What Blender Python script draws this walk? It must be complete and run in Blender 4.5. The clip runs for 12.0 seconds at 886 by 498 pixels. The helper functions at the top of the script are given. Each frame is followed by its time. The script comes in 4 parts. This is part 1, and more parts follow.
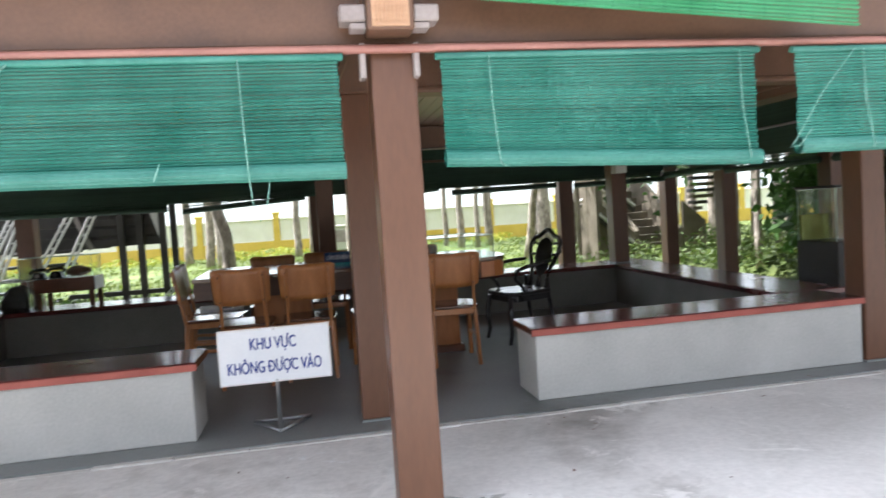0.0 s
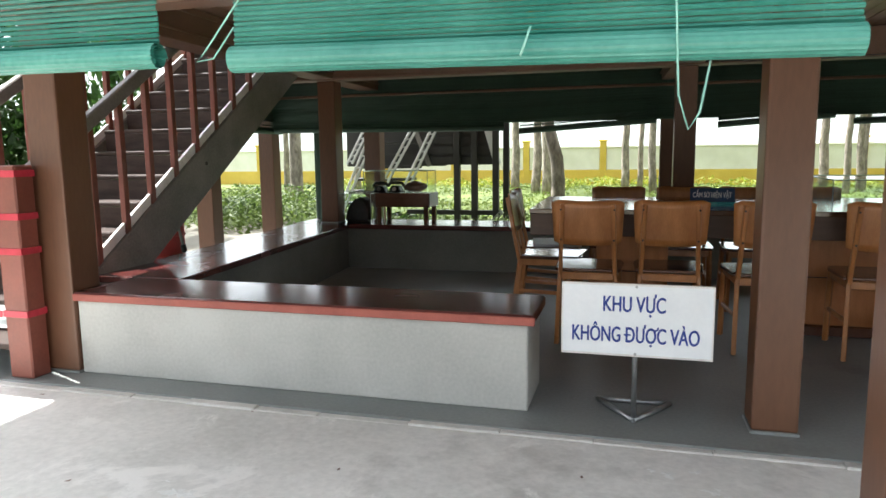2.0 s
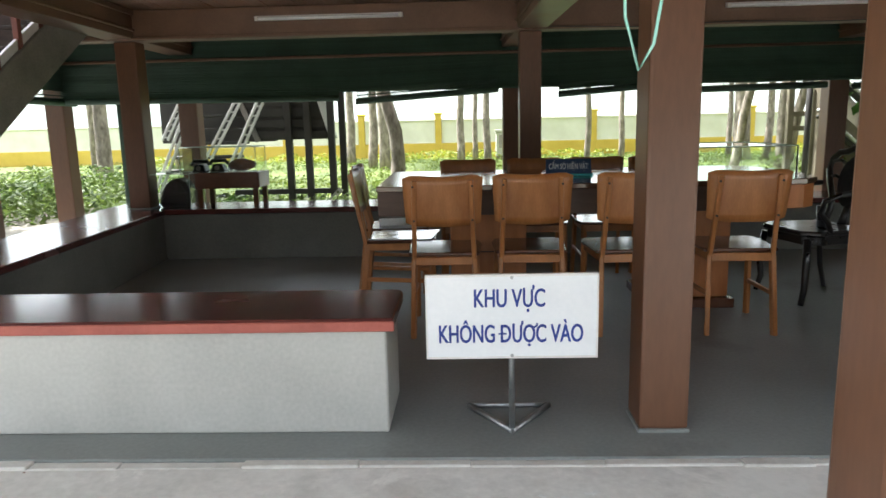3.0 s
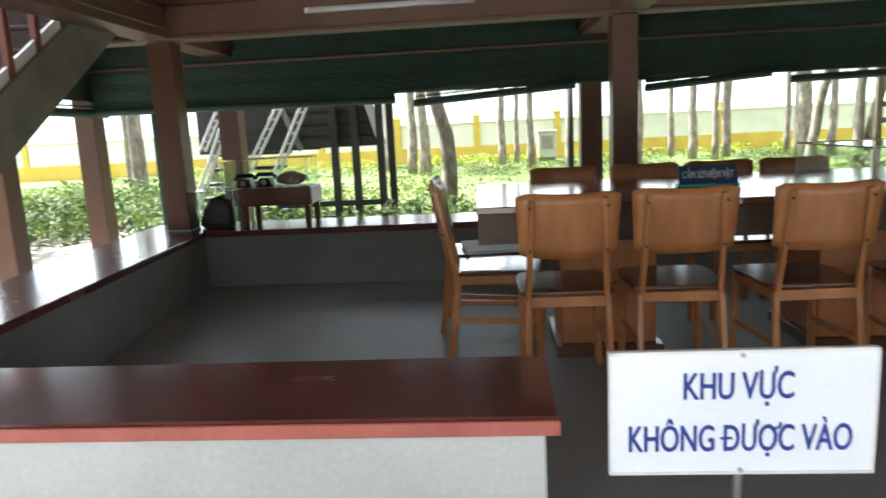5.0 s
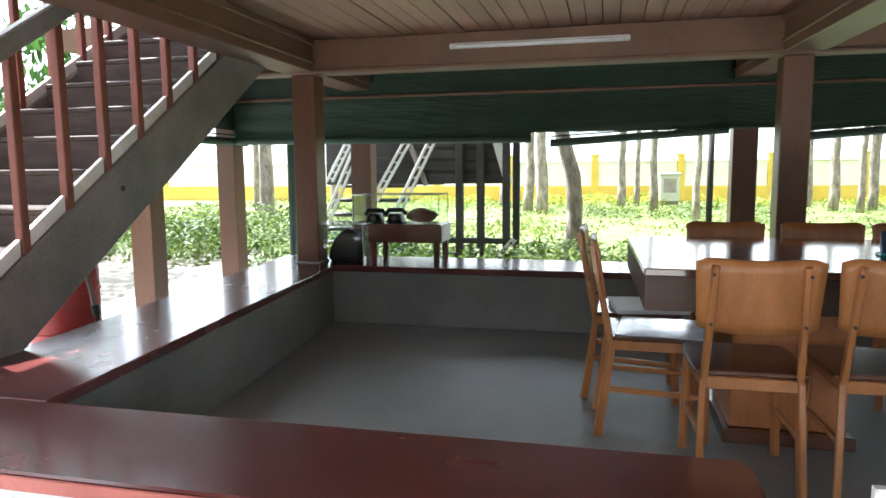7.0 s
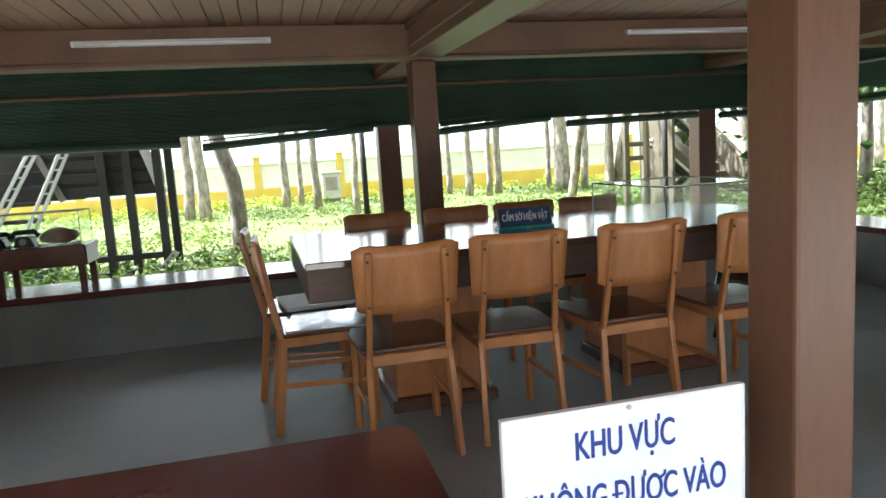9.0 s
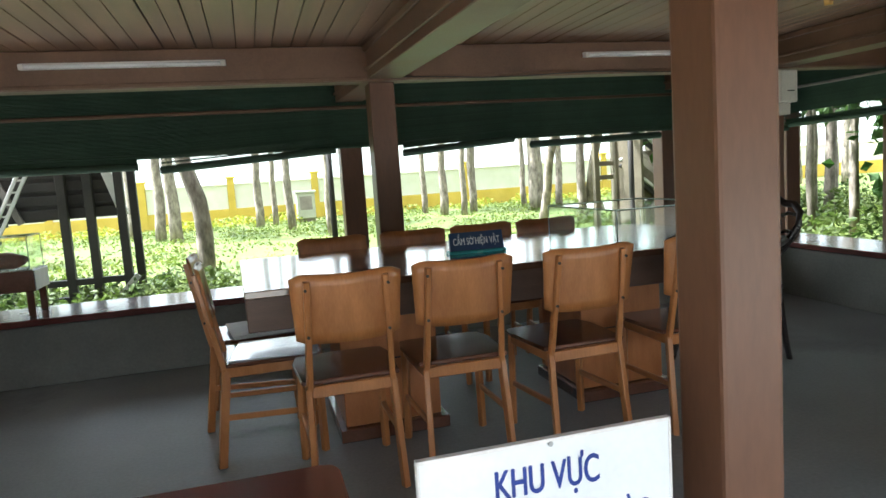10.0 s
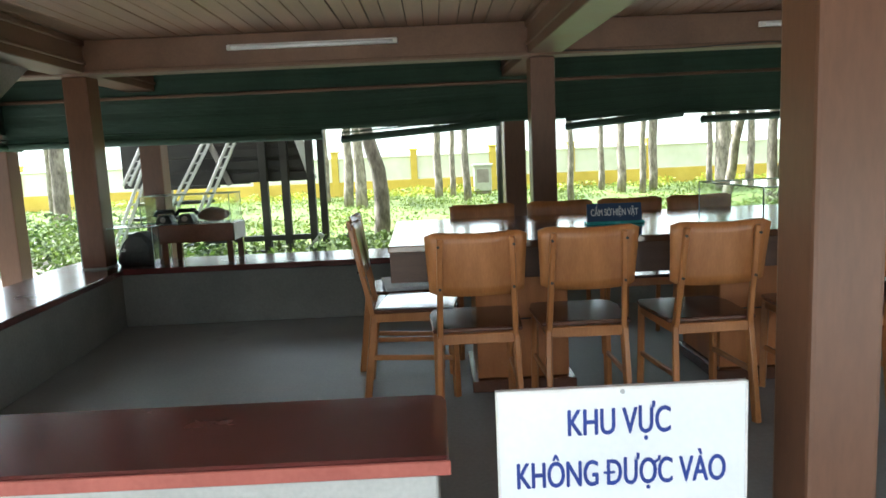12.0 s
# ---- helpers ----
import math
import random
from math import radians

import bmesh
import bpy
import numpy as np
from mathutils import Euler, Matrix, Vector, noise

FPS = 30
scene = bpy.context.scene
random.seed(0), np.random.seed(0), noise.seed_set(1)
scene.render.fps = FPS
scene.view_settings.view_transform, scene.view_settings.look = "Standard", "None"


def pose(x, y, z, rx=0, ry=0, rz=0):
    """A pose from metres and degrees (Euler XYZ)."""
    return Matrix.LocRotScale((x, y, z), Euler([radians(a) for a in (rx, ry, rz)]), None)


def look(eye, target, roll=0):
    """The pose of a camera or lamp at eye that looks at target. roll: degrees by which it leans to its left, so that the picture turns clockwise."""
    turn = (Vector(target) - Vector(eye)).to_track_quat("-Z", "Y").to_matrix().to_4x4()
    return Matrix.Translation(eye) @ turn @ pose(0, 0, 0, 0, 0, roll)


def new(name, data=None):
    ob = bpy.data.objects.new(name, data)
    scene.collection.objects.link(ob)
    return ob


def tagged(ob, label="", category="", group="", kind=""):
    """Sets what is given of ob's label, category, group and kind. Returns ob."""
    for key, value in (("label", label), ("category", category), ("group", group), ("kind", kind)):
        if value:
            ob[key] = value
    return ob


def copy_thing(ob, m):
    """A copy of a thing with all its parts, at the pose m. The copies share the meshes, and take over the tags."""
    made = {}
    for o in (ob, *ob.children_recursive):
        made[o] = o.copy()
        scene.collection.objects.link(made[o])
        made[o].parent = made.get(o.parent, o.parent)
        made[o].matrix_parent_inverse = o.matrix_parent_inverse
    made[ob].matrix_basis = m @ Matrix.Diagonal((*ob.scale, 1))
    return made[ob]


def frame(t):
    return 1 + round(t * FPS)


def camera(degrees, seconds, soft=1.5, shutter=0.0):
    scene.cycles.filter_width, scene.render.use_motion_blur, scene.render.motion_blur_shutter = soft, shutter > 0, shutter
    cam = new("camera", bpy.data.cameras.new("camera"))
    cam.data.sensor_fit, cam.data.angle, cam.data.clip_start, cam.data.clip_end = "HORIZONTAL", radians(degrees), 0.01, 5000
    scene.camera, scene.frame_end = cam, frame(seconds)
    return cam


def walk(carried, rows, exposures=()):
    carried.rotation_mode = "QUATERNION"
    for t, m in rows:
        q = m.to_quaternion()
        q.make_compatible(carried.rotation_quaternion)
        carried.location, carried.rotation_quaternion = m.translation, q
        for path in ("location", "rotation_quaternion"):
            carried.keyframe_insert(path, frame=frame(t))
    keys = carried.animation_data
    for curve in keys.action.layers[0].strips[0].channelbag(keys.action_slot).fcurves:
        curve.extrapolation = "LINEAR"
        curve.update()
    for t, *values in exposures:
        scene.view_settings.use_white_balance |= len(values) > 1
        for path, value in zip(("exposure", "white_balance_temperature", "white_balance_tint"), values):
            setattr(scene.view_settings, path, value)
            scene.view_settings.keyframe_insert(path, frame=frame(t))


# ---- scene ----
EXPOSURES = [(0, 2.17, 5800, 14), (0.7, 2.05, 5950, 11), (1.5, 2.02, 6050, 8), (2.5, 2.2, 6050, 8), (4.5, 2.45, 5900, 8), (6.5, 2.94, 5700, 9), (8.2, 2.92, 5750, 8), (10, 2.7, 5750, 5), (12, 2.7, 5700, 3)]   # seconds, stops, kelvin, tint
cam = camera(65.8, 12.0, shutter=0.2)
PATH = [
    (0, (0.725, -3.954, 1.189), (1.089, -1.991, 1.08), -3.7),
    (0.5, (0.762, -3.793, 1.171), (0.692, -1.81, 0.938), -3.4),
    (1, (0.624, -3.525, 1.128), (0.38, -1.562, 0.836), -0.9),
    (1.5, (0.55, -3.185, 1.165), (0.172, -1.255, 0.797), -3.2),
    (2, (0.437, -2.933, 1.154), (-0.097, -1.026, 0.877), -0.7),
    (2.5, (0.363, -2.655, 1.126), (0.073, -0.706, 0.781), -0.4),
    (4.5, (0.024, -1.77, 1.142), (0.136, 0.192, 0.775), -2.7),
    (5, (-0.1, -1.597, 1.146), (-0.262, 0.367, 0.8), -2.9),
    (5.5, (-0.135, -1.475, 1.176), (-0.616, 0.454, 0.956), -1.6),
    (6, (-0.251, -1.376, 1.183), (-0.706, 0.563, 1.0), -0.9),
    (6.5, (-0.352, -1.369, 1.18), (-0.877, 0.549, 0.966), -1.8),
    (7, (-0.336, -1.358, 1.193), (-0.797, 0.574, 0.954), -0.5),
    (7.5, (-0.321, -1.389, 1.182), (-0.502, 0.591, 0.965), -1.1),
    (9.5, (-0.241, -1.393, 1.196), (0.279, 0.518, 0.92), -3.7),
    (10, (-0.133, -1.385, 1.207), (0.395, 0.532, 0.987), -3.9),
    (10.5, (-0.034, -1.395, 1.203), (0.442, 0.535, 0.987), -3.2),
    (11, (0.008, -1.416, 1.185), (0.267, 0.547, 0.902), -2.7),
    (11.5, (-0.013, -1.506, 1.182), (0.018, 0.487, 1.012), -3.0),
    (12, (0.028, -1.623, 1.172), (0.041, 0.36, 0.91), -2.6),
]
walk(cam, [(t, look(eye, goal, lean)) for t, eye, goal, lean in PATH], EXPOSURES)

# ---- world and sun ----
world = bpy.data.worlds.new("sky")
scene.world = world
world.use_nodes = True
wn = world.node_tree.nodes
sky = wn.new("ShaderNodeTexSky")
sky.sky_type = "NISHITA"
sky.sun_disc = False
SUN_ELEV, SUN_AZ = 65, 292            # degrees; azimuth from +y towards +x
sky.sun_elevation, sky.sun_rotation = radians(SUN_ELEV), radians(SUN_AZ)
sky.air_density, sky.dust_density = 1.0, 3.0
haze = wn.new("ShaderNodeHueSaturation")      # a milky, hazy tropical sky
haze.inputs["Saturation"].default_value = 0.1
world.node_tree.links.new(sky.outputs[0], haze.inputs["Color"])
world.node_tree.links.new(haze.outputs[0], wn["Background"].inputs[0])
wn["Background"].inputs[1].default_value = 0.135
sun = new("sun", bpy.data.lights.new("sun", "SUN"))
sun.data.energy, sun.data.angle, sun.data.color = 4.2, radians(0.6), (1.0, 0.95, 0.86)
sa, se = radians(SUN_AZ), radians(SUN_ELEV)
sun.matrix_world = look((math.sin(sa) * math.cos(se) * 30, math.cos(sa) * math.cos(se) * 30, math.sin(se) * 30), (0, 0, 0))


# ---- materials ----
def mat(name, c1, c2, rough=0.6, scale=4.0, bump=0.1, metal=0.0, fine=60.0, stretch=(1, 1, 1), coat=0.0, stain=0.0, vary=0.0, spec=0.5, flake=None):
    """Two-scale procedural surface: a broad mottling, a fine grain, stains and relief, at object size."""
    m = bpy.data.materials.new(name)
    m.use_nodes = True
    n, l = m.node_tree.nodes, m.node_tree.links
    b = n["Principled BSDF"]
    tc = n.new("ShaderNodeTexCoord")
    mp = n.new("ShaderNodeMapping")
    mp.inputs["Scale"].default_value = stretch
    l.new(tc.outputs["Object"], mp.inputs[0])
    big, small = n.new("ShaderNodeTexNoise"), n.new("ShaderNodeTexNoise")
    big.inputs["Scale"].default_value, big.inputs["Detail"].default_value = scale, 6
    small.inputs["Scale"].default_value, small.inputs["Detail"].default_value = fine, 4
    l.new(mp.outputs[0], big.inputs["Vector"])
    l.new(mp.outputs[0], small.inputs["Vector"])
    mixf = n.new("ShaderNodeMath")
    mixf.operation = "MULTIPLY_ADD"
    l.new(small.outputs[0], mixf.inputs[0])
    mixf.inputs[1].default_value = 0.4
    sub = n.new("ShaderNodeMath")
    sub.operation = "SUBTRACT"
    l.new(big.outputs[0], sub.inputs[0])
    sub.inputs[1].default_value = 0.2
    l.new(sub.outputs[0], mixf.inputs[2])
    rampn = n.new("ShaderNodeValToRGB")
    rampn.color_ramp.elements[0].position, rampn.color_ramp.elements[1].position = 0.3, 0.7
    rampn.color_ramp.elements[0].color, rampn.color_ramp.elements[1].color = (*c1, 1), (*c2, 1)
    l.new(mixf.outputs[0], rampn.inputs[0])
    col = rampn.outputs[0]
    if stain:
        st = n.new("ShaderNodeTexNoise")
        st.inputs["Scale"].default_value, st.inputs["Detail"].default_value = scale * 0.6, 9
        st.inputs["Roughness"].default_value = 0.65
        l.new(tc.outputs["Object"], st.inputs["Vector"])
        sr = n.new("ShaderNodeValToRGB")
        sr.color_ramp.elements[0].position, sr.color_ramp.elements[1].position = 0.56, 0.72
        l.new(st.outputs[0], sr.inputs[0])
        mx = n.new("ShaderNodeMix")
        mx.data_type, mx.blend_type = "RGBA", "MULTIPLY"
        mu = n.new("ShaderNodeMath")
        mu.operation = "MULTIPLY"
        mu.inputs[1].default_value = stain
        l.new(sr.outputs[0], mu.inputs[0])
        l.new(mu.outputs[0], mx.inputs[0])
        l.new(col, mx.inputs[6])
        mx.inputs[7].default_value = (0.35, 0.33, 0.3, 1)
        col = mx.outputs[2]
    if flake:
        fl, fr, fm = n.new("ShaderNodeTexNoise"), n.new("ShaderNodeValToRGB"), n.new("ShaderNodeMix")
        fl.inputs["Scale"].default_value, fl.inputs["Detail"].default_value, fl.inputs["Roughness"].default_value = 2.6, 10, 0.7
        fl.inputs["Distortion"].default_value = 0.6
        l.new(tc.outputs["Object"], fl.inputs["Vector"])
        fr.color_ramp.elements[0].position, fr.color_ramp.elements[1].position = 0.57, 0.63
        l.new(fl.outputs[0], fr.inputs[0])
        fm.data_type = "RGBA"
        l.new(fr.outputs[0], fm.inputs[0])
        l.new(col, fm.inputs[6])
        fm.inputs[7].default_value = (*flake, 1)
        col = fm.outputs[2]
    if vary:
        oi = n.new("ShaderNodeObjectInfo")
        geo = n.new("ShaderNodeNewGeometry")
        add = n.new("ShaderNodeMath")
        l.new(oi.outputs["Random"], add.inputs[0])
        l.new(geo.outputs["Random Per Island"], add.inputs[1])
        mr = n.new("ShaderNodeMapRange")
        mr.inputs["From Max"].default_value = 2
        mr.inputs["To Min"].default_value, mr.inputs["To Max"].default_value = 1 - vary, 1 + vary
        l.new(add.outputs[0], mr.inputs[0])
        hs = n.new("ShaderNodeHueSaturation")
        l.new(mr.outputs[0], hs.inputs["Value"])
        l.new(col, hs.inputs["Color"])
        col = hs.outputs[0]
    l.new(col, b.inputs["Base Color"])
    rr = n.new("ShaderNodeMapRange")
    rr.inputs["To Min"].default_value, rr.inputs["To Max"].default_value = max(0.02, rough - 0.12), min(1, rough + 0.12)
    l.new(big.outputs[0], rr.inputs[0])
    l.new(rr.outputs[0], b.inputs["Roughness"])
    b.inputs["Metallic"].default_value = metal
    b.inputs["Specular IOR Level"].default_value = spec
    b.inputs["Coat Weight"].default_value, b.inputs["Coat Roughness"].default_value = coat, 0.12
    if bump:
        bp = n.new("ShaderNodeBump")
        bp.inputs["Strength"].default_value, bp.inputs["Distance"].default_value = bump, 0.01
        l.new(mixf.outputs[0], bp.inputs["Height"])
        l.new(bp.outputs[0], b.inputs["Normal"])
    return m


def leafmat(name, c1, c2):
    m = mat(name, c1, c2, 0.55, 1.5, 0.0, vary=0.35)
    n, l = m.node_tree.nodes, m.node_tree.links
    b, out = n["Principled BSDF"], n["Material Output"]
    tr, ms = n.new("ShaderNodeBsdfTranslucent"), n.new("ShaderNodeMixShader")
    l.new(b.inputs["Base Color"].links[0].from_socket, tr.inputs[0])
    ms.inputs[0].default_value = 0.45
    l.new(b.outputs[0], ms.inputs[1])
    l.new(tr.outputs[0], ms.inputs[2])
    l.new(ms.outputs[0], out.inputs[0])
    return m


def glassmat(name, tint=(0.93, 0.98, 0.96)):
    m = bpy.data.materials.new(name)
    m.use_nodes = True
    b = m.node_tree.nodes["Principled BSDF"]
    b.inputs["Base Color"].default_value = (*tint, 1)
    b.inputs["Transmission Weight"].default_value = 1.0
    b.inputs["Roughness"].default_value, b.inputs["IOR"].default_value = 0.02, 1.35
    return m


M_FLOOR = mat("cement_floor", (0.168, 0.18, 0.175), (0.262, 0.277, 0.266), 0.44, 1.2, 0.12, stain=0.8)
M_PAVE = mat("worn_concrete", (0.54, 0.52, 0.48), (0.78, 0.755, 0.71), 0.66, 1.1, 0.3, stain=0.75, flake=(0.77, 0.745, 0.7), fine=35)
M_MORTAR = mat("pale_mortar", (0.5, 0.48, 0.44), (0.66, 0.64, 0.6), 0.9, 6, 0.3)
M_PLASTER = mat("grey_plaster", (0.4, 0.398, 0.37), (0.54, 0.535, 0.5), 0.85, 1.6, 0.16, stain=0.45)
# plaster with the inner shade put into its colour; also on the yard wall
M_PLASTERIN = mat("shade_darkened_plaster", (0.145, 0.15, 0.13), (0.215, 0.22, 0.192), 0.85, 2.2, 0.15, stain=0.35)
M_SLAB = mat("oxblood_terrazzo", (0.075, 0.018, 0.016), (0.125, 0.031, 0.027), 0.24, 3, 0.0, coat=0.5, fine=120)
M_POLE = mat("rosy_brown_paint", (0.3, 0.13, 0.1), (0.4, 0.19, 0.15), 0.45, 3, 0.05)
M_EDGE = mat("red_paint", (0.3, 0.07, 0.05), (0.4, 0.11, 0.08), 0.6, 5, 0.15, stain=0.25)
M_POST = mat("brown_gloss_paint", (0.104, 0.047, 0.025), (0.155, 0.071, 0.037), 0.42, 2.5, 0.08, stretch=(1, 1, 0.25), stain=0.35)
M_BEAM = mat("brown_wood_paint", (0.11, 0.058, 0.034), (0.168, 0.089, 0.052), 0.45, 3, 0.06, stain=0.2)
M_BOARD = mat("ceiling_board", (0.2, 0.115, 0.07), (0.31, 0.185, 0.12), 0.4, 2.2, 0.08, stretch=(6, 0.5, 1), vary=0.22)
M_GAP = mat("dark_gap", (0.03, 0.018, 0.012), (0.05, 0.03, 0.02), 0.9, 5, 0)
M_TRIM = mat("greyed_trim", (0.25, 0.205, 0.19), (0.36, 0.31, 0.285), 0.55, 4, 0.1)
M_PALE = mat("pale_wood_trim", (0.42, 0.24, 0.13), (0.55, 0.34, 0.2), 0.5, 5, 0.1, stretch=(1, 1, 6))
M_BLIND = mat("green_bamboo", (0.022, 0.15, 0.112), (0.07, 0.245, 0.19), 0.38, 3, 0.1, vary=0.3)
# blind green darkened to stand in for shade at the garden side
M_BLINDK = mat("shade_darkened_green", (0.023, 0.052, 0.034), (0.043, 0.084, 0.055), 0.55, 3, 0.1, vary=0.3)
M_BLIND2 = mat("fresh_green_bamboo", (0.04, 0.25, 0.1), (0.08, 0.34, 0.16), 0.45, 3, 0.1, vary=0.25)
M_STITCH = mat("green_thread", (0.02, 0.12, 0.05), (0.03, 0.17, 0.08), 0.8, 20, 0.1)
M_CORD = mat("pale_cord", (0.16, 0.36, 0.28), (0.28, 0.48, 0.4), 0.8, 20, 0.1)
M_CHAIR = mat("honey_wood", (0.31, 0.118, 0.034), (0.455, 0.192, 0.062), 0.34, 3, 0.05, stretch=(4, 4, 0.7), fine=40, coat=0.2)
M_SEAT = mat("dark_seat_wood", (0.09, 0.036, 0.02), (0.14, 0.058, 0.034), 0.22, 4, 0.0, stretch=(1, 4, 1), coat=0.5)
M_TABLE = mat("table_veneer", (0.1, 0.052, 0.032), (0.145, 0.078, 0.047), 0.15, 2, 0.0, stretch=(1, 7, 1), coat=0.8)
M_APRON = mat("matt_brown_veneer", (0.085, 0.05, 0.036), (0.13, 0.078, 0.055), 0.55, 3, 0.03, stretch=(1, 6, 6))
M_PED = mat("orange_veneer", (0.34, 0.12, 0.035), (0.46, 0.18, 0.06), 0.4, 3, 0.04, stretch=(6, 6, 1))
M_BLACKWOOD = mat("black_lacquer", (0.012, 0.011, 0.011), (0.03, 0.026, 0.024), 0.3, 6, 0.03, coat=0.3)
M_PAD = mat("dark_upholstery", (0.03, 0.03, 0.03), (0.06, 0.058, 0.055), 0.6, 30, 0.2)
M_WHITE = mat("white_board", (0.74, 0.76, 0.78), (0.82, 0.83, 0.84), 0.35, 3, 0.01)
M_INK = mat("blue_ink", (0.012, 0.03, 0.2), (0.02, 0.05, 0.28), 0.5, 8, 0)
M_STEEL = mat("dull_steel", (0.3, 0.31, 0.31), (0.48, 0.49, 0.49), 0.35, 8, 0.05, metal=0.8)
M_NAVY = mat("navy_card", (0.02, 0.05, 0.12), (0.03, 0.075, 0.17), 0.4, 6, 0)
M_TEALP = mat("teal_acrylic", (0.05, 0.3, 0.3), (0.08, 0.4, 0.4), 0.25, 6, 0)
M_PAPER = mat("paper", (0.74, 0.75, 0.76), (0.84, 0.85, 0.85), 0.6, 8, 0.05)
M_FILM = mat("clear_wrapped_paper", (0.5, 0.52, 0.55), (0.66, 0.68, 0.7), 0.1, 9, 0.5, fine=22, coat=1.0)
M_GLASS = glassmat("case_glass")
M_RIM = mat("glass_edge_glint", (0.4, 0.55, 0.5), (0.55, 0.68, 0.63), 0.3, 10, 0)
M_TUBE = mat("white_enamel", (0.68, 0.66, 0.63), (0.78, 0.76, 0.73), 0.4, 6, 0)
M_BRASS = mat("yellow_holder", (0.5, 0.27, 0.06), (0.62, 0.36, 0.1), 0.4, 10, 0)
M_GREYW = mat("weathered_grey_wood", (0.13, 0.12, 0.108), (0.25, 0.228, 0.208), 0.48, 3, 0.12, stretch=(4, 1, 1), stain=0.3)
# white that imitates sun and sky glare on the stringer
M_GLARE = mat("stringer_glare", (0.7, 0.68, 0.66), (0.82, 0.8, 0.78), 0.25, 6, 0.05)
M_BALUSTER = mat("red_brown_wood", (0.15, 0.042, 0.027), (0.22, 0.064, 0.042), 0.45, 4, 0.08)
M_TREAD = mat("worn_tread", (0.035, 0.023, 0.019), (0.075, 0.052, 0.044), 0.55, 4, 0.1, stretch=(1, 5, 5), spec=0.25)
M_REDBIN = mat("red_plastic", (0.4, 0.03, 0.03), (0.5, 0.05, 0.045), 0.4, 5, 0.02)
M_TAPE = mat("red_tape", (0.4, 0.02, 0.04), (0.5, 0.035, 0.06), 0.35, 20, 0)
M_GRASS = mat("grass_soil", (0.05, 0.085, 0.014), (0.13, 0.16, 0.03), 0.9, 0.8, 0.3, fine=14)
M_PATH = mat("sandy_path", (0.15, 0.135, 0.105), (0.23, 0.21, 0.175), 0.9, 1.2, 0.2, fine=30)
M_LEAF = leafmat("groundcover_leaf", (0.022, 0.05, 0.009), (0.13, 0.175, 0.035))
M_LEAF2 = leafmat("tree_leaf", (0.03, 0.075, 0.015), (0.07, 0.14, 0.028))
M_LAWN = leafmat("lawn_leaf", (0.05, 0.095, 0.012), (0.17, 0.205, 0.03))
M_FLOWER = leafmat("yellow_leaf", (0.13, 0.18, 0.02), (0.29, 0.29, 0.03))
M_BARK = mat("pale_bark", (0.1, 0.08, 0.062), (0.4, 0.34, 0.285), 0.85, 9, 0.8, stretch=(1, 1, 0.4), fine=30, vary=0.25)
M_CREAM = mat("cream_wall", (0.7, 0.68, 0.58), (0.82, 0.8, 0.72), 0.85, 1.5, 0.1, stain=0.15)
M_YELLOW = mat("yellow_limewash", (0.58, 0.4, 0.06), (0.7, 0.5, 0.1), 0.85, 1.5, 0.1, stain=0.15)
M_LINING = mat("dull_yellow_cloth", (0.12, 0.12, 0.018), (0.19, 0.18, 0.03), 0.8, 4, 0.1)
M_DARKW = mat("dark_stilt_wood", (0.02, 0.018, 0.016), (0.045, 0.04, 0.035), 0.6, 3, 0.1)
M_WHITED = mat("pale_stringer", (0.55, 0.55, 0.53), (0.7, 0.7, 0.68), 0.6, 4, 0.1)
M_CONC = mat("old_concrete", (0.1, 0.082, 0.055), (0.2, 0.17, 0.12), 0.85, 2, 0.2, stain=0.4)
M_ROOF = mat("clay_roof", (0.3, 0.09, 0.06), (0.42, 0.14, 0.09), 0.8, 3, 0.2)
M_BOX = mat("pale_box_paint", (0.48, 0.47, 0.4), (0.6, 0.59, 0.51), 0.5, 4, 0.05)
M_BLACK = mat("black_rubber", (0.015, 0.015, 0.016), (0.035, 0.035, 0.036), 0.4, 6, 0.05)
M_SILVER = mat("silver_metal", (0.5, 0.5, 0.5), (0.65, 0.65, 0.64), 0.25, 6, 0, metal=0.9)
M_SHOE2 = mat("flaking_white_paint", (0.66, 0.65, 0.62), (0.8, 0.79, 0.76), 0.7, 14, 0.3)
M_DAMP = mat("damp_dirt", (0.3, 0.29, 0.265), (0.54, 0.525, 0.485), 0.55, 9, 0.2, fine=40)
M_EMBER = mat("brown_leather", (0.12, 0.06, 0.035), (0.2, 0.1, 0.06), 0.5, 8, 0.1)


# ---- mesh helpers ----
def thing(name, x=0, y=0, z=0, rz=0, label="", category="", group="", kind=""):
    ob = new(name)
    ob.empty_display_size = 0.1
    ob.matrix_basis = pose(x, y, z, 0, 0, rz)
    return tagged(ob, label, category, group, kind)


def mesh_of(name, bm, material):
    me = bpy.data.meshes.new(name)
    bm.normal_update()
    bm.to_mesh(me)
    bm.free()
    me.materials.append(material)
    return me


def part(name, bm, material, parent=None, label=""):
    ob = new(name, mesh_of(name, bm, material))
    if parent:
        ob.parent = parent
    if label:
        ob["label"] = label
    return ob


def share(name, me, parent, m):
    ob = new(name, me)
    ob.parent = parent
    ob.matrix_basis = m
    return ob


def box(x0, y0, z0, x1, y1, z1, bevel=0.004, seg=1, bm=None):
    own = bmesh.new()
    bmesh.ops.create_cube(own, size=1)
    for v in own.verts:
        v.co = Vector(((x0 + x1) / 2 + v.co.x * (x1 - x0), (y0 + y1) / 2 + v.co.y * (y1 - y0), (z0 + z1) / 2 + v.co.z * (z1 - z0)))
    if bevel:
        bmesh.ops.bevel(own, geom=own.edges[:], offset=bevel, segments=seg, affect="EDGES", profile=0.6)
    return join(bm, own)


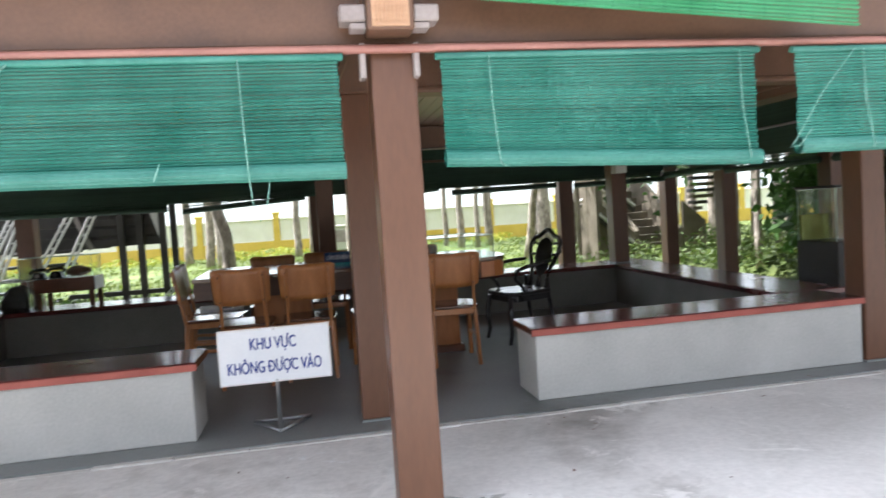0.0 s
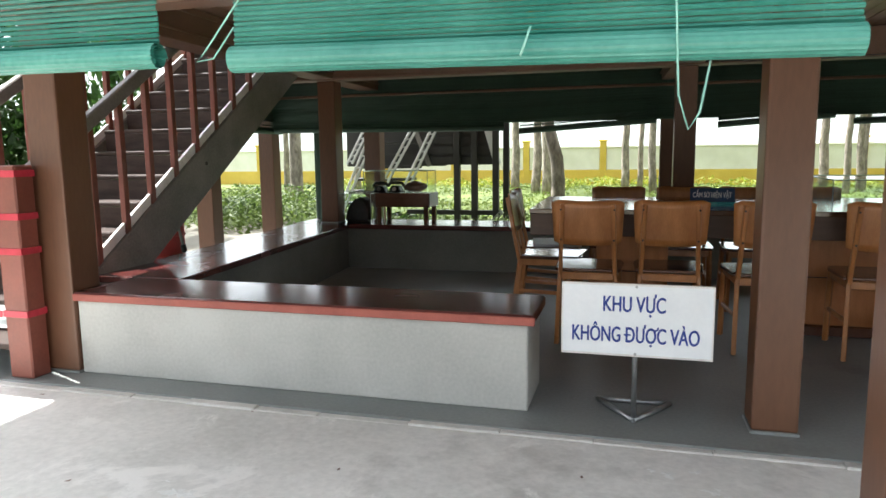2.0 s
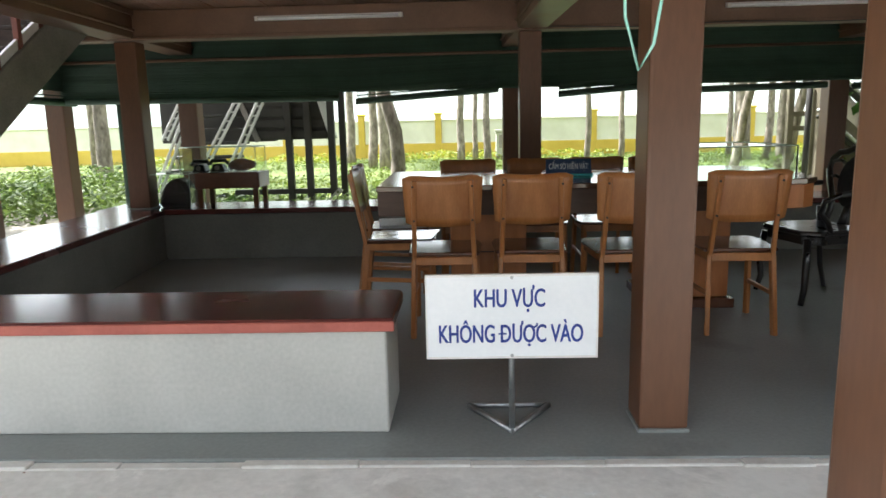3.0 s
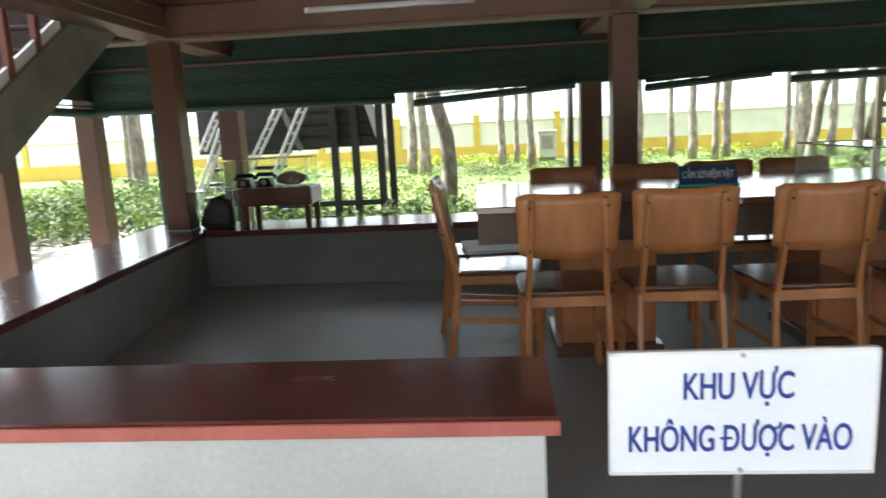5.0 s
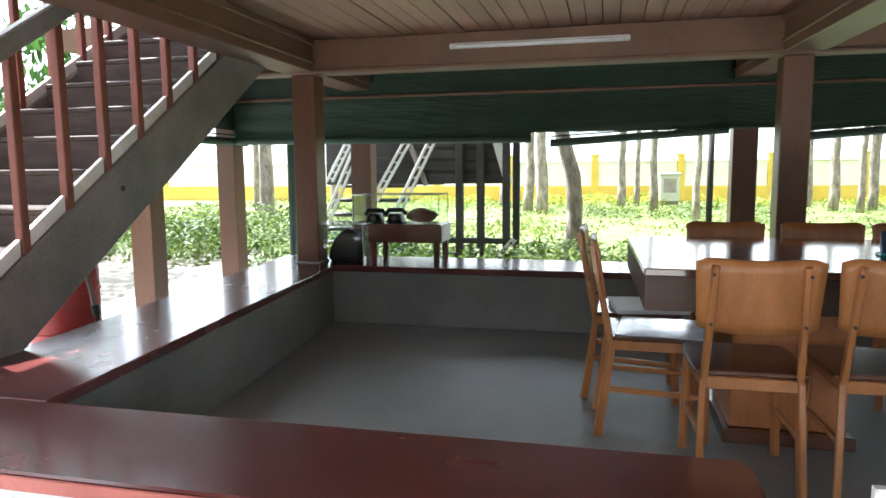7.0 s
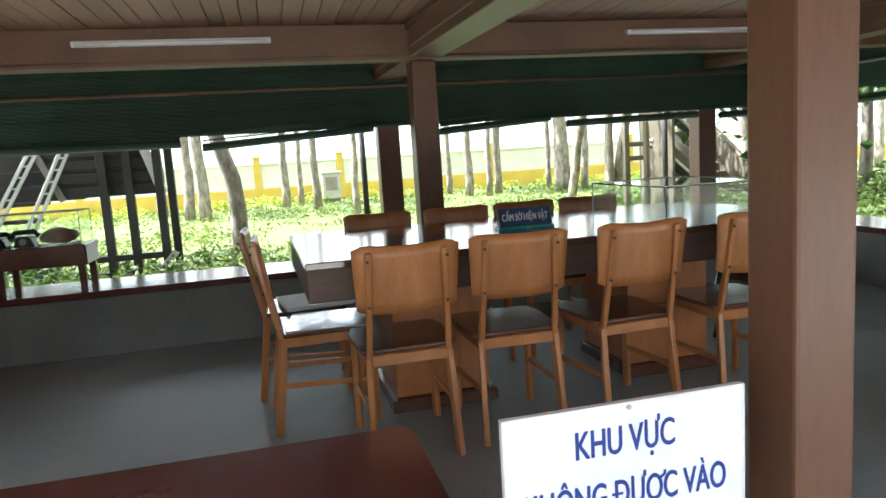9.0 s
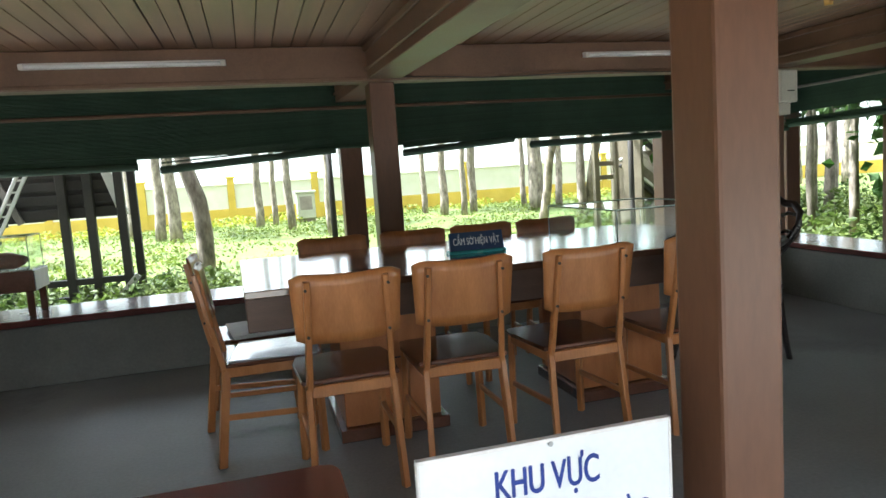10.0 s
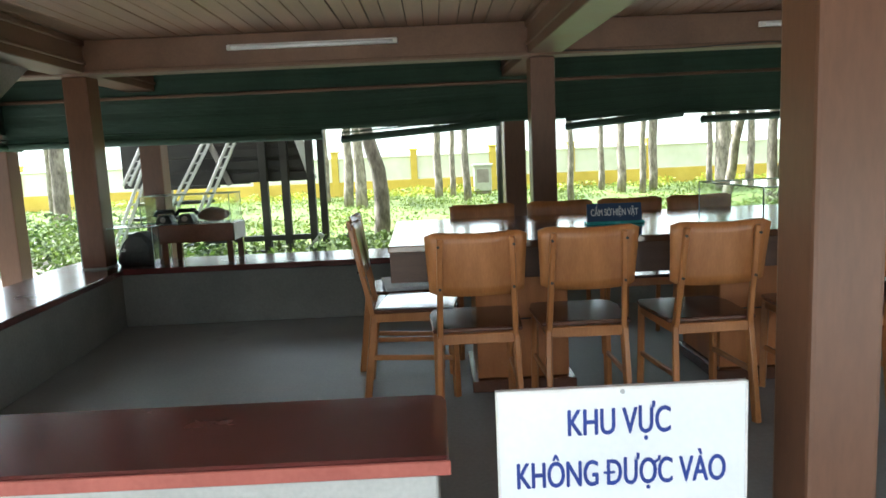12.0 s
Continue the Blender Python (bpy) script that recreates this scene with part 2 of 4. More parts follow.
def join(bm, own):
    if bm is None:
        return own
    me = bpy.data.meshes.new("t")
    own.to_mesh(me)
    own.free()
    bm.from_mesh(me)
    bpy.data.meshes.remove(me)
    return bm


def prism(pts, z0, z1, bevel=0.004, bm=None, plane="xy"):
    """A closed outline swept from z0 to z1; plane 'yz' sweeps along x, 'xz' along y."""
    own = bmesh.new()
    def at(p, h):
        if plane == "xy":
            return (p[0], p[1], h)
        return (h, p[0], p[1]) if plane == "yz" else (p[0], h, p[1])
    lo = [own.verts.new(at(p, z0)) for p in pts]
    hi = [own.verts.new(at(p, z1)) for p in pts]
    own.faces.new(lo[::-1])
    own.faces.new(hi)
    for i in range(len(pts)):
        j = (i + 1) % len(pts)
        own.faces.new((lo[i], lo[j], hi[j], hi[i]))
    bmesh.ops.recalc_face_normals(own, faces=own.faces[:])
    if bevel:
        bmesh.ops.bevel(own, geom=own.edges[:], offset=bevel, segments=1, affect="EDGES")
    return join(bm, own)


def tube(path, r, sides=8, bm=None, r2=None):
    """A round bar along a line of points, tapering from r to r2."""
    own = bmesh.new()
    rings = []
    pts = [Vector(p) for p in path]
    for i, p in enumerate(pts):
        d = (pts[min(i + 1, len(pts) - 1)] - pts[max(i - 1, 0)]).normalized()
        a = d.orthogonal().normalized() if abs(d.z) < 0.95 else Vector((1, 0, 0)).cross(d).normalized()
        if abs(d.z) < 0.95:
            a = d.cross(Vector((0, 0, 1))).normalized()
        b = d.cross(a)
        rad = r if r2 is None else r + (r2 - r) * i / (len(pts) - 1)
        rings.append([own.verts.new(p + (a * math.cos(t) + b * math.sin(t)) * rad) for t in [2 * math.pi * k / sides for k in range(sides)]])
    for u, v in zip(rings, rings[1:]):
        for k in range(sides):
            f = own.faces.new((u[k], u[(k + 1) % sides], v[(k + 1) % sides], v[k]))
            f.smooth = True
    own.faces.new(rings[0][::-1])
    own.faces.new(rings[-1])
    bmesh.ops.recalc_face_normals(own, faces=own.faces[:])
    return join(bm, own)


def beam_between(a, b, w, h, bevel=0.004, bm=None):
    """A squared timber from a to b, w wide across and h high."""
    own = box(-w / 2, -h / 2, 0, w / 2, h / 2, (Vector(b) - Vector(a)).length, bevel)
    d = (Vector(b) - Vector(a)).normalized()
    x = Vector((0, 0, 1)).cross(d)
    x = Vector((1, 0, 0)) if x.length < 1e-4 else x.normalized()
    y = d.cross(x)
    m = Matrix((x, y, d)).transposed().to_4x4()
    m.translation = Vector(a)
    own.transform(m)
    return join(bm, own)


def flat_words(text):
    cu = bpy.data.curves.new("words", "FONT")
    cu.body, cu.size, cu.extrude, cu.align_y = text, 1.0, 0.01, "CENTER"
    tmp = bpy.data.objects.new("words", cu)
    me = bpy.data.meshes.new_from_object(tmp)
    bpy.data.objects.remove(tmp)
    return me


def span(text):
    xs = [v.co.x for v in flat_words(text).vertices]
    return min(xs), max(xs)


def words(name, text, wide, high, material, parent, m, label="", marks=()):
    """Raised lettering of a given width and height, its strokes thickened. marks: (the text up to a letter, 'dot', 'horn' or 'bar')."""
    flat = flat_words(text)
    lo, hi = span(text)
    ys = [v.co.y for v in flat_words("H").vertices]
    foot, head = min(ys), max(ys)
    kx, kz, mid = wide / (hi - lo), high / (head - foot), (lo + hi) / 2
    bm = bmesh.new()
    for i, (dx, dz) in enumerate(((0, 0), (-0.024, 0), (0.024, 0), (0, 0.018), (0, -0.018))):
        copy = flat.copy()
        copy.transform(Matrix.Diagonal((kx, kz, 0.03, 1)) @ Matrix.Translation((dx * high / kx - mid, dz * high / kz, -0.004 * i)))
        bm.from_mesh(copy)
        bpy.data.meshes.remove(copy)
    for upto, kind in marks:
        right = (span(upto)[1] - mid) * kx
        left = right - (span(upto[-1])[1] - span(upto[-1])[0]) * kx
        if kind == "dot":
            c, z = (left + right) / 2, foot * kz - 0.16 * high
            tube([(c, z, 0), (c, z, 0.001)], 0.085 * high, 10, bm)
        elif kind == "horn":
            z = head * kz
            prism([(right - 0.16 * high, z - 0.16 * high), (right + 0.06 * high, z - 0.02 * high), (right + 0.07 * high, z + 0.1 * high), (right + 0.17 * high, z + 0.1 * high), (right + 0.15 * high, z - 0.09 * high), (right - 0.1 * high, z - 0.24 * high)], 0.0, 0.0007, 0, bm)
        else:
            z = (foot + head) / 2 * kz
            box(left - 0.15 * high, z - 0.05 * high, 0.0, left + 0.3 * high, z + 0.05 * high, 0.0007, 0, 1, bm)
    ob = share(name, mesh_of(name, bm, material), parent, m)
    if label:
        ob["label"] = label
    return ob


def structure(name, bm, material, label, category):
    return tagged(part(name, bm, material), label, category, kind="structure")


# ---- floor and ground ----
structure("ground", box(-600, -600, -0.6, 600, 600, -0.10, 0), M_GRASS, "grassy garden soil under thin trees, reaching far", "ground")
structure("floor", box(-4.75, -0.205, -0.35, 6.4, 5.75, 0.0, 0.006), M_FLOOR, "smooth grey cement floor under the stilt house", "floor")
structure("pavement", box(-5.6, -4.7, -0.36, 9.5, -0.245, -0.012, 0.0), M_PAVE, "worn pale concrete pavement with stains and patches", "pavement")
bm = bmesh.new()
x = -4.7
while x < 6.3:
    w = random.uniform(0.15, 0.5)
    box(x, -0.245 - random.uniform(0, 0.012), -0.2, x + w, -0.205, -0.006 + random.uniform(-0.004, 0.006), 0.004, 1, bm)
    x += w
structure("trim", bm, M_MORTAR, "rough pale mortar joint along the floor edge", "floor joint")
# added ground out of view; its tone sets the light bounced from the front
structure("yard", box(-14, -13.98, -0.4, 16, -4.705, -0.03, 0.0), M_PATH, "added unseen ground before the house, toned for bounced light", "yard")
# added wall out of view, kept dark to limit light bounced indoors
structure("wall_across", box(-30, -14.3, -0.2, 34, -14.0, 3.0, 0.0), M_PLASTERIN, "added unseen wall across the yard, dark to limit bounced light", "wall")
structure("path", box(-9.5, -0.3, -0.4, -4.75, 9.0, -0.07, 0.0), M_PATH, "pale sandy garden path beside the house", "path")


# ---- worn patches on the pavement ----
def patch(name, x, y, size, seed, material, label, z):
    """A thin ragged film on the pavement: peeled paint or damp dirt."""
    rng = random.Random(seed)
    ph = [rng.uniform(0, 6.28) for _ in range(5)]
    own = bmesh.new()
    rim = []
    for k in range(40):
        a = 2 * math.pi * k / 40
        rad = size * (0.55 + 0.24 * math.sin(2 * a + ph[0]) + 0.18 * math.sin(3 * a + ph[1]) + 0.12 * math.sin(7 * a + ph[2]) + 0.09 * math.sin(13 * a + ph[3]) + rng.uniform(-0.06, 0.06))
        rim.append(own.verts.new((math.cos(a) * max(rad, size * 0.08) * 1.5, math.sin(a) * max(rad, size * 0.08), 0.0)))
    mid = own.verts.new((0, 0, 0.0012))
    for k in range(40):
        own.faces.new((rim[k], rim[(k + 1) % 40], mid))
    ob = part(name, own, material)
    ob.matrix_basis = pose(x, y, z)
    tagged(ob, label, "floor stain", kind="structure")


FLAKES = ((0.72, -0.56), (-0.26, -0.95), (-0.29, -1.28), (0.84, -1.33), (1.29, -1.26), (0.81, -1.26), (0.75, -1.38), (0.23, -1.42), (0.09, -1.41), (0.68, -0.42), (0.29, -1.31), (-1.07, -1.02), (1.36, -1.2), (1.2, -1.31))
DAMP = ((0.84, -1.22), (0.75, -1.33), (1.27, -1.25), (0.23, -1.41), (0.9, -1.3))
rng = random.Random(77)
for i, (fx, fy) in enumerate(FLAKES):
    for k in range(3):
        patch("peeling_patch", fx + k * rng.uniform(-0.1, 0.1), fy + k * rng.uniform(-0.05, 0.05), rng.uniform(0.022, 0.055) / (1 + k * 0.5), 40 + i * 3 + k, M_SHOE2, "flaking white paint on the worn pavement", -0.0085 + 0.0003 * k)
for i, (fx, fy) in enumerate(DAMP):
    patch("damp_patch", fx, fy, rng.uniform(0.07, 0.13), 170 + i, M_DAMP, "dark damp dirt round the post foot on pavement", -0.0105 + i * 0.0003)


# ---- low bench walls ----
def bench(name, wall_pts, slab_pts, label, edge=None):
    front = edge is not None
    t = tagged(thing(name), label, "bench wall", kind="structure")
    # inner walls get the darkened plaster in place of shade
    part("plaster_wall", prism(wall_pts, 0.0, 0.402, 0.006), M_PLASTER if front else M_PLASTERIN, t, "pale grey plaster" if front else "plaster darkened for inner shade")
    part("bench_top", prism(slab_pts, 0.404, 0.448, 0.006), M_SLAB, t, "polished dark red top")
    if edge:
        part("painted_edge", prism(edge, 0.402, 0.440, 0.003), M_EDGE, t, "faded red painted edge")
    return t


def rounded(x0, y0, x1, y1, r, corners):
    out = []
    for i, (cx, cy, a) in enumerate(((x0, y0, 180), (x1, y0, 270), (x1, y1, 0), (x0, y1, 90))):
        if i in corners:
            ox, oy = cx + (r if i in (0, 3) else -r), cy + (r if i in (0, 1) else -r)
            out += [(ox + r * math.cos(radians(a + k * 18)), oy + r * math.sin(radians(a + k * 18))) for k in range(6)]
        else:
            out.append((cx, cy))
    return out


bench("wall_front_a", [(-2.42, 0), (0, 0), (0, 0.40), (-2.42, 0.40)], rounded(-2.42, -0.024, 0.030, 0.43, 0.05, (2,)),
      "low grey plaster wall with a dark red bench top", [(-2.42, -0.034), (0.034, -0.034), (0.034, -0.025), (-2.42, -0.025)])
bench("wall_front_b", [(1.99, 0), (4.27, 0), (4.27, 0.38), (1.99, 0.38)], rounded(1.965, -0.024, 4.27, 0.42, 0.05, (3,)),
      "low grey plaster wall with a dark red bench top", [(1.96, -0.034), (4.27, -0.034), (4.27, -0.025), (1.96, -0.025)])
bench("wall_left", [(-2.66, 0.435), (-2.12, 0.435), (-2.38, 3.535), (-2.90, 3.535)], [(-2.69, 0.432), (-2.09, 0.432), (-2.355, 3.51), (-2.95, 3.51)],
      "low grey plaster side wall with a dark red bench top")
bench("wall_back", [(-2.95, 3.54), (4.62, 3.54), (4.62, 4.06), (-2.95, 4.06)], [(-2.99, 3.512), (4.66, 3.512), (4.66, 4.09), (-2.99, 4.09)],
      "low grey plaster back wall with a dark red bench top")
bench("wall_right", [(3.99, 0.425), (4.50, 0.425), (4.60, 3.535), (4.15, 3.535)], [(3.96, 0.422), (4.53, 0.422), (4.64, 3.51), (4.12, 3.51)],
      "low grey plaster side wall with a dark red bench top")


# ---- posts, beams and ceiling ----
def post(x0, y0, x1, y1, top=1.96, base=0.0, m=None):
    t = tagged(thing("post", (x0 + x1) / 2, (y0 + y1) / 2, base), "square brown painted timber post on the floor", "post", "house posts")
    w, d = (x1 - x0) / 2, (y1 - y0) / 2
    part("shaft", box(-w, -d, 0.012, w, d, top - base, 0.012, 2), m or M_POST, t)
    part("footing", box(-w - 0.005, -d - 0.005, -0.02, w + 0.005, d + 0.005, 0.012, 0.003), M_PLASTER if base < 0 else M_FLOOR, t, "cement collar")
    return t


for x0, y0 in ((0.922, -0.013), (4.29, -0.01)):
    post(x0, y0, x0 + 0.178, y0 + 0.18, 1.89)
post(-2.63, -0.02, -2.425, 0.18, 1.89)
for x0 in (-2.69, 0.765, 4.17):
    post(x0, 3.57, x0 + 0.185, 3.755, 1.89, 0.45)
for x0 in (-2.72, 0.69, 4.0):
    post(x0, 4.86, x0 + 0.2, 5.04, 1.86)
post(0.976, -1.347, 1.151, -1.17, 1.84, -0.01)
post(4.33, -1.347, 4.505, -1.17, 1.84, -0.01)
for y0 in (3.52, 4.86):
    post(-4.15, y0, -3.95, y0 + 0.19, 1.86)
for y0 in (-0.01, 1.75, 3.5, 4.86):
    post(5.55, y0, 5.73, y0 + 0.18, 1.86)


def timber(x0, y0, z0, x1, y1, z1, m=M_BEAM, strip=0.0, axis="x"):
    t = tagged(thing("beam"), "brown painted timber ceiling beam", "beam", "ceiling beams", "structure")
    part("timber", box(x0, y0, z0, x1, y1, z1, 0.01, 2), m, t)
    if strip:
        if axis == "x":
            part("moulding", box(x0, y0 - 0.018, z0 + 0.005, x1, y0 - 0.001, z0 + 0.03, 0.004), m, t)
        else:
            for s in (x0 - 0.018, x1 + 0.001):
                part("moulding", box(s, y0, z0 + 0.07, s + 0.017, y1, z0 + 0.095, 0.004), m, t)
    return t


for y0 in (0.0, 3.49):
    timber(-4.2, y0, 1.885, 5.8, y0 + 0.17, 2.13, strip=1)
def cross_beam(front, slope):
    """A beam over one line of posts, which runs slightly aslant of the front."""
    def at(y, dx):
        return (front + slope * (y - 0.08) + dx, y)

    def strip(d0, d1, ya, yb, z0, z1):
        return prism([at(ya, d0), at(ya, d1), at(yb, d1), at(yb, d0)], z0, z1, 0.005)

    t = tagged(thing("beam"), "brown painted timber ceiling beam", "beam", "ceiling beams", "structure")
    for ya, yb in ((-1.36, -0.002), (0.172, 3.488), (3.662, 5.03)):
        part("timber", strip(-0.123, 0.123, ya, yb, 1.897, 2.128), M_BEAM, t)
        for d in (-0.141, 0.124):
            part("moulding", strip(d, d + 0.017, ya, yb, 1.955, 1.978), M_BEAM, t)
            part("moulding", strip(d, d + 0.017, ya, yb, 2.085, 2.127), M_BEAM, t)


cross_beam(-2.53, -0.0186)
cross_beam(1.01, -0.0427)
cross_beam(4.385, -0.045)
timber(-4.4, -1.335, 1.83, 6.0, -1.18, 2.13)
timber(-4.4, 4.87, 1.83, 6.0, 5.03, 2.13)
timber(-4.14, 3.4, 1.83, -3.97, 4.86, 2.13)
timber(5.56, -1.16, 1.83, 5.73, 4.86, 2.13)

bm = bmesh.new()
x = -2.55
while x < 6.1:
    w = random.uniform(0.095, 0.15)
    box(x + 0.003, -1.5, 2.135 + random.uniform(-0.003, 0.003), x + w - 0.003, 5.2, 2.165, 0.002, 1, bm)
    x += w
structure("ceiling", bm, M_BOARD, "varnished wooden plank ceiling with dark joints", "ceiling")
structure("upper_floor", box(-2.6, -1.6, 2.17, 6.3, 5.4, 2.3, 0), M_GAP, "dark boards of the floor above", "upper floor")
bm = bmesh.new()
box(-4.6, 3.4, 2.135, -2.6, 5.4, 2.3, 0.0, 1, bm)
structure("landing", bm, M_BEAM, "brown timber landing above the stairs", "landing")

# carved bracket at the head of the veranda post
for px in (1.047, 4.417):
    t = tagged(thing("post_bracket", px, -1.37, 1.83), "carved bracket with ribbed panel on the veranda post", "bracket", "post brackets")
    part("beam_end", box(-0.085, -0.12, 0.02, 0.085, 0.02, 0.36, 0.006), M_BEAM, t)
    for k in range(7):
        part("rib", box(-0.052 + k * 0.016, -0.128, 0.045, -0.043 + k * 0.016, -0.118, 0.3, 0.002), M_PALE, t, "pale wooden rib" if k == 0 else "")
    part("panel_frame", box(-0.068, -0.124, 0.03, 0.068, -0.116, 0.315, 0.003), M_PALE, t)
    for s in (-1, 1):
        part("corbel", box(min(s * 0.086, s * 0.18), -0.1, 0.055, max(s * 0.086, s * 0.18), 0.0, 0.115, 0.006), M_TRIM, t, "greyed corbel")
        part("corbel", box(min(s * 0.086, s * 0.145), -0.09, 0.03, max(s * 0.086, s * 0.145), -0.01, 0.053, 0.004), M_TRIM, t)
        part("cheek", box(min(s * 0.09, s * 0.112), -0.02, -0.13, max(s * 0.09, s * 0.112), 0.06, -0.002, 0.004), M_TRIM, t)


# ---- bamboo blinds ----
def blind(x0, x1, top, bot0, bot1, y, label, roll=0.036, m=None, rz=0, px=0, cord_at=(), step=0.0105, tie=False, leak=False, fill=0.56, stitch=0.0):
    """A split-bamboo roller blind: thin slats, a half-rolled lower end and its cords."""
    m = m or M_BLIND
    t = thing("bamboo_blind", px, y, 0, rz, label, "blind", "bamboo blinds")
    ridge = step * 0.42
    n = int((top - min(bot0, bot1)) / step)
    bm = bmesh.new()
    for i in range(n):
        f = i / n
        za, zb = top - (top - bot0) * f, top - (top - bot1) * f
        dy = 0.005 * math.sin(i * 0.37) + 0.0012 * math.sin(i * 1.9)
        dx = random.uniform(-0.003, 0.003)
        h = step * fill
        if leak and n - 12 < i < n - 3 and random.random() < 0.55:   # slipped slats let daylight through
            h *= 0.35
        vs = [bm.verts.new(c) for c in ((x0 + dx, dy, za - h), (x1 + dx, dy, zb - h), (x1 + dx, dy - ridge, zb), (x0 + dx, dy - ridge, za), (x0 + dx, dy, za + h), (x1 + dx, dy, zb + h))]
        bm.faces.new((vs[0], vs[1], vs[2], vs[3]))
        bm.faces.new((vs[3], vs[2], vs[5], vs[4]))
        bm.faces.new((vs[1], vs[0], vs[4], vs[5]))
    slats = part("slats", bm, m, t)
    if stitch:
        bm = bmesh.new()
        for k in range(1, int((x1 - x0) / stitch)):
            c = x0 + k * stitch + random.uniform(-0.006, 0.006)
            zb = bot0 + (bot1 - bot0) * (c - x0) / (x1 - x0)
            tube([(c, -0.007, top), (c + 0.004, -0.008, (top + zb) / 2), (c, -0.007, zb)], 0.0016, 4, bm)
        part("stitching", bm, M_STITCH, t, "dark green stitching")["kind"] = "stuff"
    slats["kind"] = "stuff"
    bm = bmesh.new()
    turns, per = 3, 36
    ring = []
    for k in range(turns * per + 1):
        a = 2 * math.pi * k / per
        r = roll * (1 - 0.22 * k / per) - 0.0014 * (k % 2)
        ring.append((-roll * 0.2 + r * math.cos(a), r * math.sin(a)))
    prev = None
    for q, (cy, cz) in enumerate(ring):
        v = (bm.verts.new((x0 - 0.004, cy, bot0 + cz)), bm.verts.new((x1 + 0.004, cy, bot1 + cz)))
        if prev:
            bm.faces.new((prev[0], prev[1], v[1], v[0]))
        prev = v
    part("rolled_end", bm, m, t, "rolled-up lower end")
    part("head_rail", tube([(x0 - 0.02, 0.0, top + 0.005), (x1 + 0.02, 0.0, top + 0.005)], 0.014), m, t)
    if tie:
        part("cord", tube([(x0 + 0.27, -0.014, top), (x0 + 0.1, -0.03, (top + bot0) / 2 + 0.02), (x0 - 0.05, -0.05, bot0 + 0.02), (x0 - 0.075, -0.05, bot0 - 0.005), (x0 - 0.03, -0.05, bot0 + 0.0), (x0 + 0.03, -0.05, bot0 + 0.07)], 0.0024, 5), M_CORD, t, "pale tie cord")
        mid = (x0 + x1) / 2 + 0.05
        part("cord", tube([(mid, -0.05, bot1 + 0.055), (mid - 0.02, -0.06, bot1 - 0.005)], 0.0028, 5), M_CORD, t)
    for c, drop in cord_at:
        zb = bot0 + (bot1 - bot0) * (c - x0) / (x1 - x0)
        part("cord", tube([(c, -0.012, top), (c + 0.004, -0.016, (top + zb) / 2), (c + 0.012, -roll - 0.012, zb), (c + 0.018, -roll, zb - drop * 0.6), (c + 0.04, -roll + 0.01, zb - drop),
                           (c + 0.062, -roll + 0.02, zb - drop * 0.8), (c + 0.085, -roll + 0.03, zb + 0.0)], 0.0024, 5), M_CORD, t, "pale cord loop")
    return t


LBL = "faded green split-bamboo blind, half rolled up on a pole"
blind(-2.75, -0.735, 1.77, 1.42, 1.405, -1.40, LBL, cord_at=((-1.35, 0.02),), step=0.0132, fill=0.42)
blind(-0.515, 0.852, 1.77, 1.385, 1.36, -1.40, LBL, cord_at=((0.50, 0.17),), tie=True, step=0.0132, fill=0.42)
blind(1.235, 2.545, 1.765, 1.385, 1.33, -1.40, LBL, cord_at=((1.42, 0.03), (2.47, 0.01)), step=0.0132, fill=0.42)
blind(2.735, 4.25, 1.76, 1.365, 1.355, -1.40, LBL, cord_at=((3.05, 0.02),), tie=True, step=0.0132, fill=0.42)
blind(1.245, 2.93, 2.12, 1.955, 1.83, -1.52, "bright green split-bamboo blind hanging askew under the eave", 0.006, M_BLIND2, step=0.0165, fill=0.43, stitch=0.105)
BACK = "green split-bamboo blind at the garden side, darkened for shade"
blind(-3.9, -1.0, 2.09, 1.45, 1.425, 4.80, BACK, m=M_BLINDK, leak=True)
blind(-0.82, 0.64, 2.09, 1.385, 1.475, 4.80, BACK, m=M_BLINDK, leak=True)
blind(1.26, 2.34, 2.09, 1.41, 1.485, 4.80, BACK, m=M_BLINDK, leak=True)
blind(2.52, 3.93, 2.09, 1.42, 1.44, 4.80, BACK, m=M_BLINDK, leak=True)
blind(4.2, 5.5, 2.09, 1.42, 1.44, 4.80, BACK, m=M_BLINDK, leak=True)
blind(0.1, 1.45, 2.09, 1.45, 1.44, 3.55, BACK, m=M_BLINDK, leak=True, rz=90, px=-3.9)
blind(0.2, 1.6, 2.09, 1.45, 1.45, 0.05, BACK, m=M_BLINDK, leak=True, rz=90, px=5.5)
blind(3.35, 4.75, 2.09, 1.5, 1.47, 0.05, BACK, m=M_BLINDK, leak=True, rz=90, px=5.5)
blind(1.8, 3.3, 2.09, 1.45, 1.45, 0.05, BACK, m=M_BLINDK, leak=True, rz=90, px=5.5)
t = tagged(thing("blind_pole"), "long brown painted pole carrying the blinds", "pole")
part("pole_rod", tube([(-4.3, -1.385, 1.805), (0.9, -1.385, 1.805), (6.0, -1.385, 1.795)], 0.017, 10), M_POLE, t)

t = tagged(thing("blind_pole"), "pale pole along the side blinds", "pole")
part("pole_rod", tube([(5.45, 0.0, 1.845), (5.45, 4.8, 1.845)], 0.014, 8), M_TRIM, t)

